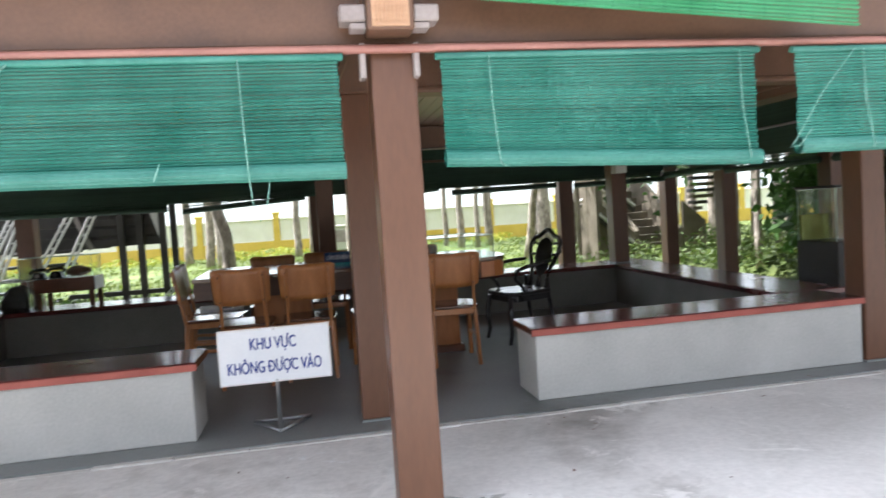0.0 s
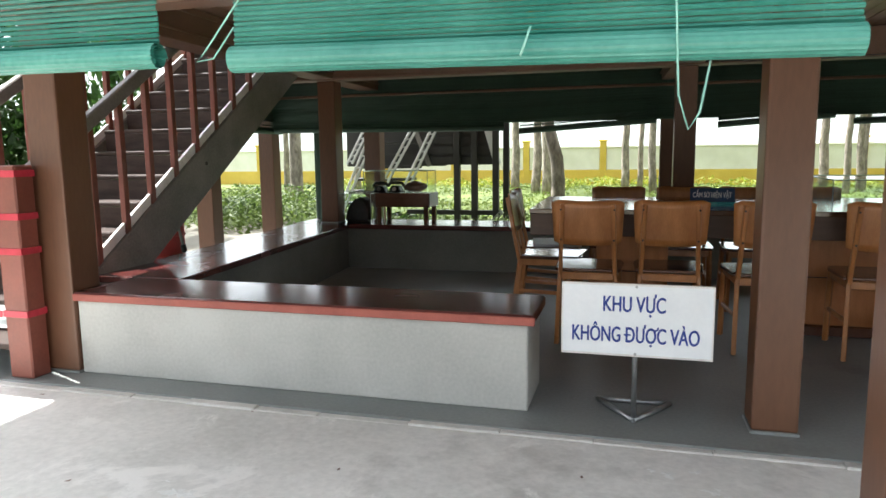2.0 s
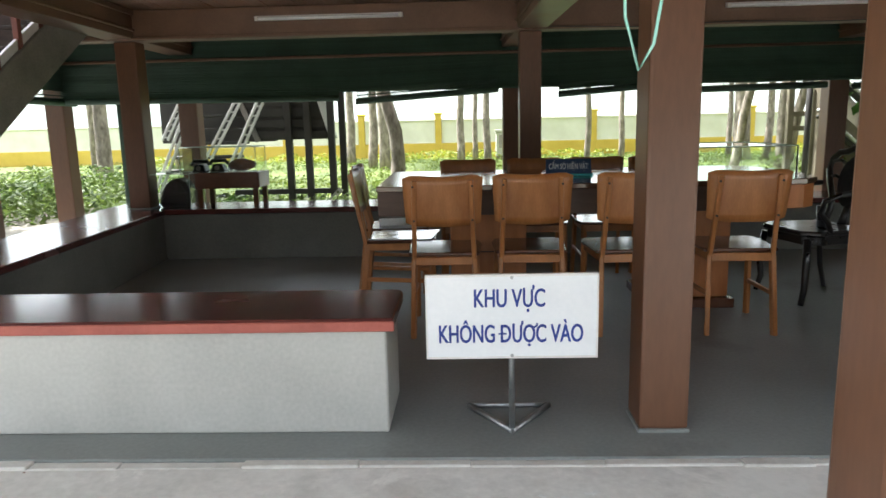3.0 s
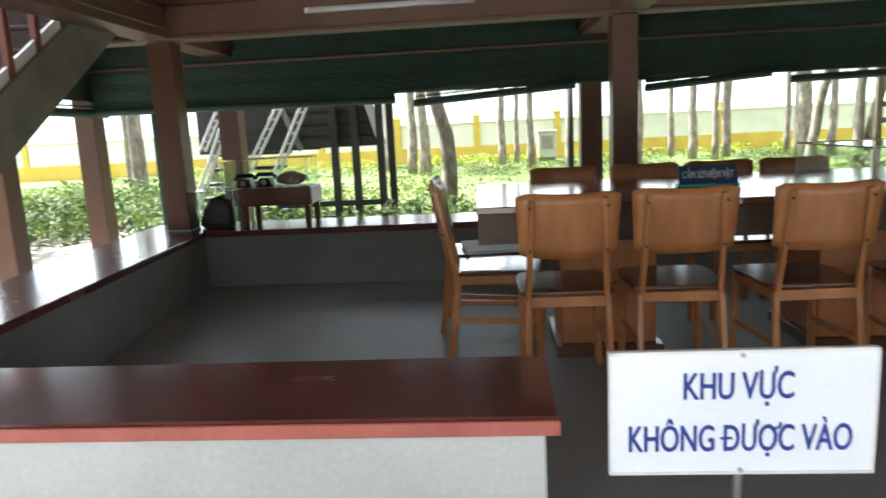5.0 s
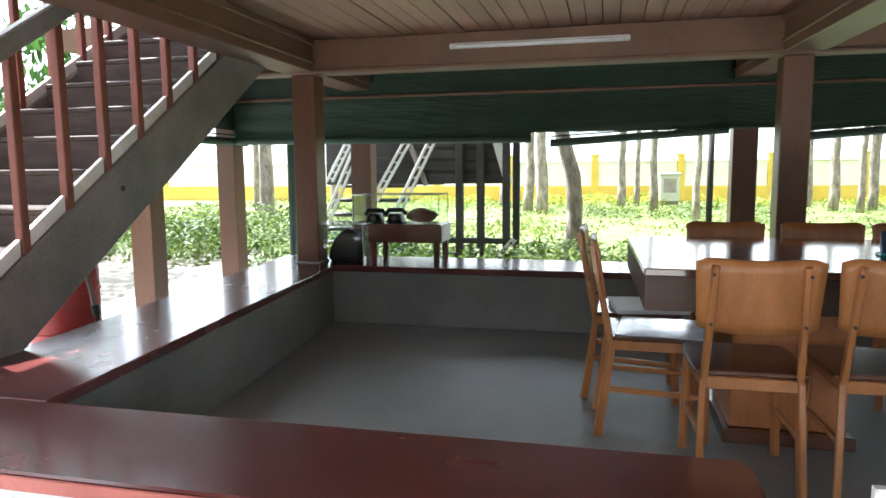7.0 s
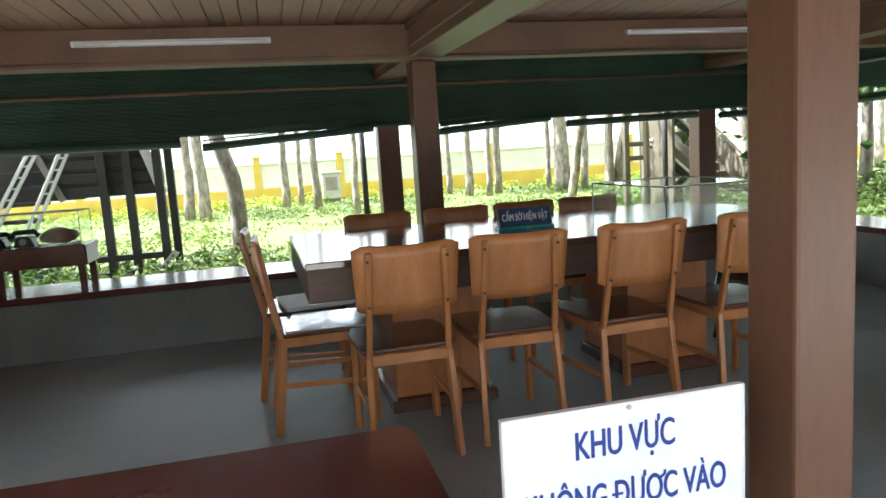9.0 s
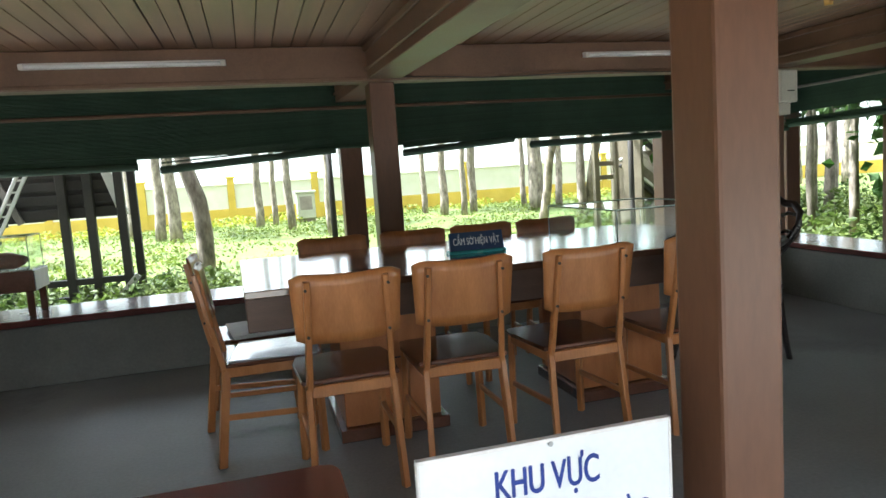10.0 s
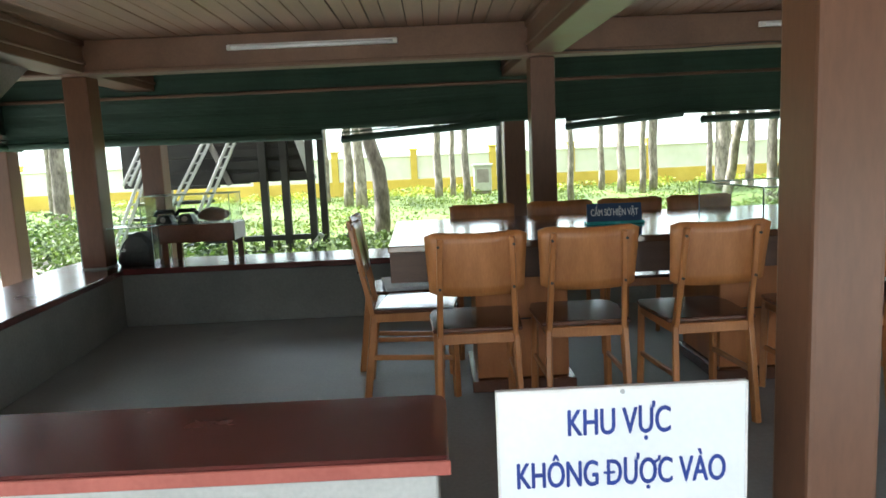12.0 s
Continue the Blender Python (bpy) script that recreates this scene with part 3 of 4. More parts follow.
# ---- fluorescent tubes and lamp holders ----
for x0 in (-1.42, 2.42):
    t = tagged(thing("tube_lamp", x0, 3.44, 2.03), "unlit white fluorescent tube lamp on the beam", "lamp", "tube lamps")
    part("batten", box(0, 0.015, -0.018, 1.22, 0.048, 0.02, 0.003), M_TUBE, t)
    part("tube", tube([(0.03, 0.0, -0.006), (1.19, 0.0, -0.006)], 0.013, 12), M_WHITE, t)
    for c in (0.0, 1.19):
        part("end_cap", box(c, -0.014, -0.022, c + 0.03, 0.016, 0.012, 0.003), M_TUBE, t)
for hx, hy in ((-1.37, 1.93), (-0.27, 1.95), (3.37, 2.11)):
    t = tagged(thing("lamp_holder", hx, hy, 2.135), "empty yellow bulb holder under the plank ceiling", "lamp holder", "lamp holders")
    part("rose", tube([(0, 0, 0), (0, 0, -0.02)], 0.05, 16), M_BRASS, t)
    part("socket", tube([(0, 0, -0.02), (0, 0, -0.07)], 0.03, 14, None, 0.024), M_BRASS, t)

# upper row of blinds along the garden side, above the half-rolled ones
blind(-3.95, 5.5, 2.09, 1.5, 1.5, 4.848, "green split-bamboo valance under the outer beam, darkened for shade", roll=0.016, m=M_BLINDK)
t = tagged(thing("blind_pole"), "brown pole along the garden-side blinds", "pole")
part("pole_rod", tube([(-4.0, 4.76, 1.84), (5.6, 4.76, 1.84)], 0.016, 8), M_BEAM, t)

# unseen roof over the house; eave placed to light the stair, shade the floor
t = tagged(thing("roof", kind="structure"), "unseen low roof of the stilt house, eave placed for sun and shade", "roof")
part("eave_slab", prism([(-3.92, 3.85), (0.85, 6.6), (7.2, 3.9), (7.2, 4.05), (0.85, 6.8), (-3.92, 4.0)], -1.9, 5.9, 0, None, "xz"), M_ROOF, t)
part("upper_wall", box(-2.55, -1.2, 2.31, 6.0, 5.2, 4.7, 0.0), M_BEAM, t)


# ---- wooden chairs ----
def chair():
    t = thing("chair", 0, 0, 0, 0, "honey-coloured wooden chair with curved plywood back", "chair", "chairs round the table")
    bm = bmesh.new()
    nu, nv = 12, 6
    rows = []
    for j in range(nv + 1):
        v = j / nv
        row = []
        for i in range(nu + 1):
            u = i / nu * 2 - 1
            half = 0.196 + 0.012 * v
            x = u * half
            edge = abs(u) ** 8
            z0, z1 = 0.605 + 0.014 * edge + 0.008 * u * u, 0.868 + 0.016 * u * u - 0.024 * edge
            z = z0 + (z1 - z0) * v
            y = -0.235 - 0.16 * (z - 0.6) - 0.022 * (1 - u * u)
            row.append(bm.verts.new((x, y, z)))
        rows.append(row)
    for a, b in zip(rows, rows[1:]):
        for i in range(nu):
            bm.faces.new((a[i], a[i + 1], b[i + 1], b[i])).smooth = True
    bmesh.ops.recalc_face_normals(bm, faces=bm.faces[:])
    bmesh.ops.solidify(bm, geom=bm.faces[:], thickness=0.012)
    part("backrest", bm, M_CHAIR, t)
    part("seat", prism([(-0.19, -0.2), (0.19, -0.2), (0.208, 0.1), (0.19, 0.2), (0.15, 0.215), (-0.15, 0.215), (-0.19, 0.2), (-0.208, 0.1)], 0.44, 0.458, 0.005), M_SEAT, t, "dark polished seat")
    for s in (-1, 1):
        leg = part("leg", beam_between((s * 0.172, -0.255, 0.0), (s * 0.16, -0.2, 0.43), 0.026, 0.036), M_CHAIR, t)
        upright = part("back_post", beam_between((s * 0.16, -0.205, 0.42), (s * 0.145, -0.292, 0.852), 0.024, 0.026), M_CHAIR, t)
        for z in (0.64, 0.82):
            y = -0.213 - 0.2 * (z - 0.42)
            part("bolt", tube([(s * 0.152, y - 0.008, z), (s * 0.152, y - 0.016, z)], 0.006, 8), M_DARKW, upright)
        part("leg", beam_between((s * 0.18, 0.19, 0.0), (s * 0.172, 0.185, 0.44), 0.03, 0.03), M_CHAIR, t)
        part("side_rail", beam_between((s * 0.162, -0.2, 0.415), (s * 0.172, 0.18, 0.415), 0.018, 0.045), M_CHAIR, t)
        part("stretcher", beam_between((s * 0.168, -0.23, 0.22), (s * 0.176, 0.19, 0.2), 0.016, 0.026), M_CHAIR, t)
    part("back_rail", box(-0.155, -0.215, 0.392, 0.155, -0.195, 0.438, 0.004), M_CHAIR, t)
    part("front_rail", box(-0.168, 0.18, 0.392, 0.168, 0.198, 0.438, 0.004), M_CHAIR, t)
    return t


first = chair()
first.matrix_basis = pose(0.178, 1.395, 0, 0, 0, 0)
for x, y, rz in ((0.648, 1.43, -1), (1.165, 1.40, 2), (1.745, 1.385, -3), (0.315, 2.45, 180), (0.80, 2.45, 178), (1.265, 2.45, 182), (1.70, 2.45, 180), (-0.105, 1.82, -88), (-0.17, 2.30, -91)):
    copy_thing(first, pose(x, y, 0, 0, 0, rz))

# ---- meeting table ----
t = tagged(thing("meeting_table", 0, 0, 0), "long dark veneered meeting table with glossy top", "table")
top = [(-0.19, 1.31), (2.0, 1.31), (2.13, 1.34), (2.22, 1.42), (2.27, 1.58), (2.29, 1.9), (2.27, 2.22), (2.22, 2.42), (2.13, 2.5), (2.0, 2.53), (-0.22, 2.53)]
part("tabletop", prism(top, 0.775, 0.805, 0.004), M_TABLE, t, "glossy brown top")
inner = [(0.05 + (x - 0.05) * 0.985, 1.92 + (y - 1.92) * 0.965) for x, y in top]
part("apron", prism(inner, 0.64, 0.774, 0.003), M_APRON, t)
part("end_panel", prism([(2.0, 1.325), (2.12, 1.352), (2.205, 1.425), (2.26, 1.585), (2.28, 1.9), (2.26, 1.9), (2.24, 1.59), (2.19, 1.44), (2.11, 1.372), (2.0, 1.345)], 0.645, 0.772, 0.002), M_PED, t, "orange veneer end")
for x0, x1 in ((0.2, 0.66), (1.42, 1.88)):
    ped = part("pedestal", box(x0, 1.72, 0.06, x1, 2.2, 0.638, 0.004), M_PED, t, "orange veneered pedestal")
    part("plinth", box(x0 - 0.03, 1.68, 0.0, x1 + 0.03, 2.24, 0.058, 0.004), M_SEAT, ped)
    part("groove", box(x0 + 0.02, 1.714, 0.36, x1 - 0.02, 1.719, 0.366, 0), M_DARKW, ped)

# notice card on the table
t = tagged(thing("notice_card", 0.925, 1.83, 0.806, -4), "navy notice card with white letters on the table", "sign")
part("holder", prism([(-0.035, 0), (0.06, 0), (0.035, 0.014), (-0.03, 0.014)], -0.145, 0.145, 0.002, None, "yz"), M_TEALP, t, "teal acrylic foot")
part("card", prism([(-0.022, 0.015), (0.016, 0.015), (0.016, 0.1), (0.008, 0.103)], -0.136, 0.136, 0.001, None, "yz"), M_NAVY, t)
words("lettering", "CẤM SÒ HIỆN VẬT", 0.235, 0.034, M_WHITE, t, pose(0, -0.0095, 0.057, 71, 0, 0), "white lettering", (("CẤM SÒ", "horn"),))


# ---- glass cases ----
def glass_box(t, x0, y0, z0, x1, y1, z1, th=0.005):
    for name, bm in (("front_pane", box(x0, y0, z0, x1, y0 + th, z1, 0)), ("back_pane", box(x0, y1 - th, z0, x1, y1, z1, 0)),
                     ("side_pane", box(x0, y0 + th, z0, x0 + th, y1 - th, z1, 0)), ("side_pane", box(x1 - th, y0 + th, z0, x1, y1 - th, z1, 0)),
                     ("top_pane", box(x0, y0, z1 + 0.001, x1, y1, z1 + th, 0))):
        p = part(name, bm, M_GLASS, t)
        p.visible_shadow = False
    # pale strips imitate the glints along the glass edges
    for xa, xb, ya, yb in ((x0, x1, y0 - 0.002, y0 + 0.003), (x0, x1, y1 - 0.003, y1 + 0.002), (x0 - 0.002, x0 + 0.003, y0, y1), (x1 - 0.003, x1 + 0.002, y0, y1)):
        part("glass_edge", box(xa, ya, z1 + th, xb, yb, z1 + th + 0.004, 0), M_RIM, t, "pale strip for the edge glint")
    for xa, ya in ((x0, y0), (x1, y0), (x0, y1), (x1, y1)):
        part("glass_edge", box(xa - 0.002, ya - 0.002, z0, xa + 0.002, ya + 0.002, z1 + th, 0), M_RIM, t)


t = tagged(thing("glass_case", 0, 0, 0), "empty low glass display case standing on the table", "display case")
glass_box(t, 1.565, 1.58, 0.806, 2.18, 2.37, 0.965)
for x0, y0 in ((1.563, 1.578), (2.178, 1.578), (1.563, 2.366), (2.178, 2.366)):
    part("edge_strip", box(x0, y0, 0.806, x0 + 0.006, y0 + 0.006, 0.967, 0), M_SILVER, t)

t = tagged(thing("glass_case", 0, 0, 0), "low glass display case standing on the bench corner", "display case")
glass_box(t, -2.66, 3.62, 0.449, -2.16, 3.98, 0.745)
part("dark_bag", prism([(-2.5, 0.45), (-2.2, 0.45), (-2.2, 0.6), (-2.26, 0.7), (-2.36, 0.71), (-2.46, 0.6)], 3.7, 3.9, 0.03, None, "xz"), M_PAD, t, "dark exhibit inside")

t = tagged(thing("display_desk", 0, 0, 0), "small brown display desk on the back bench", "desk")
part("desk_body", box(-2.13, 3.66, 0.615, -1.55, 4.0, 0.755, 0.006), M_SEAT, t)
for x0 in (-2.11, -1.61):
    for y0 in (3.67, 3.95):
        part("leg", box(x0, y0, 0.449, x0 + 0.045, y0 + 0.045, 0.614, 0.003), M_SEAT, t)
part("side_sheet", box(-1.549, 3.68, 0.62, -1.545, 3.98, 0.75, 0), M_PAPER, t, "pale sheet")
t = tagged(thing("glass_case", 0, 0, 0), "glass case with dark exhibits on the desk", "display case")
glass_box(t, -2.26, 3.68, 0.757, -1.57, 3.99, 0.975)


def rounded_blob(x, y, z, rx, ry, rz, seed=1):
    bm = bmesh.new()
    bmesh.ops.create_icosphere(bm, subdivisions=2, radius=1)
    for v in bm.verts:
        k = 1 + 0.18 * noise.noise(v.co * 1.7 + Vector((seed, 0, 0)))
        v.co = Vector((x + v.co.x * rx * k, y + v.co.y * ry * k, z + max(-0.8, v.co.z) * rz * k))
    for f in bm.faces:
        f.smooth = True
    return bm


for n, (bx, w, h) in enumerate(((-2.12, 0.06, 0.085), (-1.95, 0.055, 0.09))):
    t = tagged(thing("old_telephone", bx, 3.82, 0.758), "black old-fashioned telephone in the glass case", "telephone", "exhibits")
    part("body", prism([(-0.07, 0), (0.07, 0), (0.04, h * 0.8), (-0.04, h * 0.8)], -0.06, 0.06, 0.01, None, "xz"), M_BLACK, t)
    part("handset", tube([(-0.085, 0, h * 0.72), (-0.06, 0, h * 1.1), (0.06, 0, h * 1.1), (0.085, 0, h * 0.72)], 0.018, 8), M_BLACK, t)
    part("dial", tube([(0, -0.062, h * 0.4), (0, -0.07, h * 0.42)], 0.022, 16), M_TRIM, t, "silver dial")
t = tagged(thing("leather_cap", -1.74, 3.82, 0.759), "brown leather cap exhibit in the glass case", "cap", "exhibits")
part("crown", rounded_blob(0, 0, 0.055, 0.12, 0.09, 0.06, 4), M_EMBER, t)

# ---- paper bundle on the far chair ----
t = tagged(thing("paper_stack", -0.125, 2.27, 0.459, 8), "loose bundle of white papers on a chair", "papers")
for k in range(3):
    part("sheet", box(-0.17 + 0.006 * math.sin(k * 2.1), -0.18 + 0.015 * math.cos(k * 1.7), k * 0.009, 0.18 + 0.008 * math.sin(k * 3.3), 0.17, k * 0.009 + 0.0085, 0.003), M_PAPER, t)
t = tagged(thing("newspaper", -0.08, 1.82, 0.459, -6), "folded grey newspaper lying on a chair seat", "newspaper")
part("fold", box(-0.19, -0.19, 0.0, 0.19, 0.185, 0.006, 0.002), M_FILM, t, "crinkled clear wrapping")


# ---- black cane armchair ----
def armchair(x, y, rz):
    t = thing("armchair", x, y, 0, rz, "black lacquered armchair with scrolled back beside the table", "armchair", "black armchairs")
    def back(x, z):
        return (x, -0.19 - 0.26 * (z - 0.45) - 0.05 * (z - 0.45) ** 2, z)

    # shouldered outline: waisted sides, swelling crest with a dip at each shoulder
    side = [(0.15, 0.44), (0.135, 0.53), (0.155, 0.62), (0.21, 0.70), (0.25, 0.78), (0.245, 0.85), (0.2, 0.895), (0.14, 0.9), (0.09, 0.925), (0.04, 0.955), (0.0, 0.96)]
    line = [back(x, z) for x, z in side] + [back(-x, z) for x, z in side[-2::-1]]
    part("back_frame", tube(line, 0.021, 8), M_BLACKWOOD, t)
    bm = bmesh.new()
    mid = bm.verts.new((0, back(0, 0.72)[1] + 0.022, 0.72))
    edge = [bm.verts.new(back(0.145 * math.cos(a) * (1 + 0.16 * math.sin(a)), 0.72 + 0.17 * math.sin(a))) for a in [2 * math.pi * k / 28 for k in range(28)]]
    for k in range(28):
        bm.faces.new((edge[k], edge[(k + 1) % 28], mid)).smooth = True
    bmesh.ops.solidify(bm, geom=bm.faces[:], thickness=0.02)
    part("back_panel", bm, M_PAD, t, "dull dark upholstered panel")
    for s, z in ((-1, 0.73), (1, 0.73), (-1, 0.83), (1, 0.83)):
        part("back_scroll", tube([back(s * 0.135, z), back(s * 0.17, z + 0.015), back(s * 0.235, z + 0.005)], 0.011, 6), M_BLACKWOOD, t)
    part("back_foot", tube([back(0, 0.44), back(0.0, 0.5), back(0.0, 0.56)], 0.03, 8, None, 0.018), M_BLACKWOOD, t)
    part("seat", prism([(-0.22, -0.2), (0.22, -0.2), (0.26, 0.15), (0.18, 0.24), (-0.18, 0.24), (-0.26, 0.15)], 0.42, 0.452, 0.01), M_BLACKWOOD, t)
    part("apron", prism([(-0.2, -0.18), (0.2, -0.18), (0.235, 0.14), (0.16, 0.215), (-0.16, 0.215), (-0.235, 0.14)], 0.365, 0.418, 0.004), M_BLACKWOOD, t)
    for s in (-1, 1):
        part("arm", tube([(s * 0.22, -0.21, 0.70), (s * 0.27, -0.08, 0.69), (s * 0.29, 0.08, 0.67), (s * 0.28, 0.17, 0.64), (s * 0.25, 0.17, 0.57), (s * 0.235, 0.1, 0.5), (s * 0.24, 0.08, 0.44)], 0.017, 8), M_BLACKWOOD, t)
        part("leg", tube([(s * 0.2, 0.2, 0.40), (s * 0.225, 0.22, 0.25), (s * 0.21, 0.21, 0.1), (s * 0.22, 0.235, 0.0)], 0.024, 8, None, 0.017), M_BLACKWOOD, t)
        part("leg", tube([(s * 0.19, -0.18, 0.55), (s * 0.19, -0.185, 0.4), (s * 0.2, -0.22, 0.15), (s * 0.2, -0.26, 0.0)], 0.02, 8, None, 0.016), M_BLACKWOOD, t)
    return t


armchair(2.5, 1.97, 102)

# ---- notice sign at the entrance ----
t = tagged(thing("notice_sign", 0.457, -0.02, 0.0), "white notice board with blue letters on a steel stand", "sign")
part("board", box(-0.305, -0.006, 0.297, 0.304, 0.006, 0.604, 0.002), M_WHITE, t)
for nm, b in (("rim", (-0.307, -0.009, 0.597, 0.306, 0.009, 0.606)), ("rim", (-0.307, -0.009, 0.295, 0.306, 0.009, 0.302)), ("rim", (-0.308, -0.009, 0.295, -0.302, 0.009, 0.606)), ("rim", (0.301, -0.009, 0.295, 0.307, 0.009, 0.606))):
    part(nm, box(*b, 0.001), M_TUBE, t)
words("lettering", "KHU VỰC", 0.25, 0.064, M_INK, t, pose(-0.008, -0.0075, 0.515, 90, 0, 0), "blue lettering")
words("lettering", "KHÔNG DƯOC VÀO", 0.513, 0.064, M_INK, t, pose(-0.004, -0.0075, 0.384, 90, 0, 0), "blue lettering",
      (("KHÔNG D", "bar"), ("KHÔNG DƯO", "horn"), ("KHÔNG DƯO", "dot")))
part("pole", tube([(0, 0.012, 0.02), (0, 0.012, 0.594)], 0.012, 10), M_STEEL, t)
part("screw", tube([(0.0, -0.012, 0.594), (0.0, -0.006, 0.594)], 0.006, 8), M_STEEL, t)
part("screw", tube([(0.0, -0.012, 0.306), (0.0, -0.006, 0.306)], 0.006, 8), M_STEEL, t)
for a, b in (((0, 0.0, 0.012), (-0.16, 0.24, 0.012)), ((0, 0.0, 0.012), (0.16, 0.24, 0.012)), ((-0.165, 0.24, 0.012), (0.165, 0.24, 0.012))):
    part("foot_bar", tube([a, b], 0.011, 8), M_STEEL, t)

# ---- staircase ----
RUN, RISE = 0.2605, 0.171
t = tagged(thing("staircase", 0, 0, 0), "weathered wooden staircase with red-brown balusters climbing past the bench", "stairs")


def sz(y):
    return 0.64 + (y - 0.69) * RISE / RUN


for x0 in (-2.74, -3.72):
    string = part("stringer", prism([(-0.04, 0.0), (0.265, 0.0), (4.3, sz(4.3) - 0.365), (4.3, sz(4.3)), (-0.04, sz(-0.04))], x0, x0 + 0.06, 0.006, None, "yz"), M_GREYW, t)
    part("peg", tube([(x0 - 0.004, 1.604, 1.10), (x0 + 0.066, 1.604, 1.10)], 0.014, 8), M_DARKW, string)
    rail = part("handrail", beam_between((x0 + 0.03, -0.12, sz(-0.12) + 0.855), (x0 + 0.03, 3.7, sz(3.7) + 0.855), 0.055, 0.085, 0.008), M_GREYW, t)
    for k in range(15):
        y = -0.03 + k * 0.2605
        part("baluster", prism([(y - 0.022, sz(y - 0.022) - 0.01), (y + 0.022, sz(y + 0.022) - 0.01), (y + 0.022, sz(y) + 0.84), (y - 0.022, sz(y) + 0.84)], x0 + 0.01, x0 + 0.05, 0.004, None, "yz"), M_BALUSTER, t)
        # added white strip paints the glare along the stringer top
        part("glare_strip", prism([(y + 0.026, sz(y + 0.026) + 0.002), (y + 0.234, sz(y + 0.234) + 0.002), (y + 0.234, sz(y + 0.234) + 0.075), (y + 0.026, sz(y + 0.026) + 0.075)], x0 + 0.018, x0 + 0.042, 0.003, None, "yz"), M_GLARE, t, "white strip standing in for glare on the stringer" if k == 0 else "")
for k in range(15):
    y = -0.12 + k * RUN
    z = (k + 1) * RISE
    part("tread", box(-3.658, y - 0.02, z - 0.03, -2.742, y + 0.27, z, 0.006), M_TREAD, t)
    if k >= 1:
        part("riser", box(-3.65, y + 0.245, z - 0.001, -2.75, y + 0.26, z + RISE - 0.032, 0.002), M_TREAD, t)
for x0 in (-2.735, -3.86):
    part("newel", box(x0, -0.165, 0.0, x0 + 0.15, -0.045, 1.12, 0.008), M_BALUSTER, t)
t = tagged(thing("barrier_tape", -2.585, -0.045, 0.0), "red barrier tape strung across the foot of the stairs", "tape")
for z in (0.33, 0.66, 0.84, 1.06):
    part("tape_wrap", box(-0.154, -0.124, z, 0.004, 0.004, z + 0.035, 0.001), M_TAPE, t)
    part("tape_strip", prism([(-1.13, z - 0.02), (-0.64, z - 0.045), (-0.154, z), (-0.154, z + 0.035), (-0.64, z - 0.01), (-1.13, z + 0.015)], -0.128, -0.126, 0, None, "xz"), M_TAPE, t)

# ---- red bin by the stairs, electric box ----
t = tagged(thing("drum", -3.42, 1.98, 0.0), "red painted drum with peeling foot under the stairs", "drum")
part("body", tube([(0, 0, 0.0), (0, 0, 0.3), (0, 0, 0.74)], 0.19, 24), M_REDBIN, t)
for z in (0.02, 0.26, 0.5, 0.73):
    part("hoop", tube([(0.192 * math.cos(a), 0.192 * math.sin(a), z) for a in [2 * math.pi * k / 24 for k in range(25)]], 0.008, 6), M_REDBIN, t)
t = tagged(thing("broom", -3.08, 1.9, 0.0), "worn dark twig broom leaning against the red drum", "broom")
part("handle", tube([(-0.135, 0.0, 0.72), (-0.09, 0.0, 0.52), (-0.06, 0.0, 0.36)], 0.011, 8), M_GREYW, t)
bm = bmesh.new()
for k in range(26):
    a = k * 2.4
    tube([(-0.065, 0.0, 0.42), (-0.035 + 0.03 * math.cos(a), 0.03 * math.sin(a), 0.2), (0.0 + 0.055 * math.cos(a), 0.055 * math.sin(a), 0.0)], 0.004, 4, bm, 0.002)
part("bristles", bm, M_DARKW, t, "dark twig bristles")["kind"] = "stuff"
part("binding", tube([(-0.068, 0.0, 0.43), (-0.058, 0.0, 0.37)], 0.022, 8), M_DARKW, t)
t = tagged(thing("electric_box", 4.225, 3.51, 1.50), "cream electric meter box fixed to a post", "electric box")
part("case", box(-0.11, -0.08, 0.1, 0.14, 0.055, 0.37, 0.006), M_BOX, t)
part("door", box(-0.03, -0.09, 0.11, 0.135, -0.081, 0.36, 0.004), M_BOX, t)
part("latch", box(0.03, -0.094, 0.19, 0.1, -0.0905, 0.2, 0.001), M_DARKW, t, "dark latch slot")
part("switch", box(-0.06, -0.07, 0.0, 0.08, 0.05, 0.095, 0.004), M_BOX, t)
t = tagged(thing("display_cabinet", 5.02, 1.32, 0.0), "dark cabinet with a yellow-lined glass case", "display cabinet")
part("cabinet_body", box(0.0, -0.25, 0.0, 0.32, 0.25, 0.72, 0.006), M_DARKW, t)
part("lining", box(0.02, 0.2, 0.722, 0.3, 0.22, 0.95, 0.0), M_LINING, t, "dull yellow lining")
glass_box(t, 0.01, -0.23, 0.722, 0.31, 0.235, 1.17)
part("frame_top", box(-0.01, -0.25, 1.177, 0.33, 0.25, 1.2, 0.004), M_DARKW, t)

# ---- garden: fence wall ----
BAY = 2.92
post_me = mesh_of("wall_post", prism(rounded(-0.12, -0.13, 0.12, 0.13, 0.02, ()), -0.1, 1.62, 0.01), M_YELLOW)
cap_me = mesh_of("wall_cap", prism([(-0.17, -0.17), (0.17, -0.17), (0.17, 0.17), (-0.17, 0.17)], 1.62, 1.7, 0.03), M_YELLOW)
panel_me = mesh_of("wall_panel", box(0.125, -0.07, 0.6, BAY - 0.125, 0.07, 1.38, 0.01), M_CREAM)
rail_me = mesh_of("wall_rail", box(0.125, -0.1, 0.56, BAY - 0.125, 0.1, 0.6, 0.01), M_CREAM)
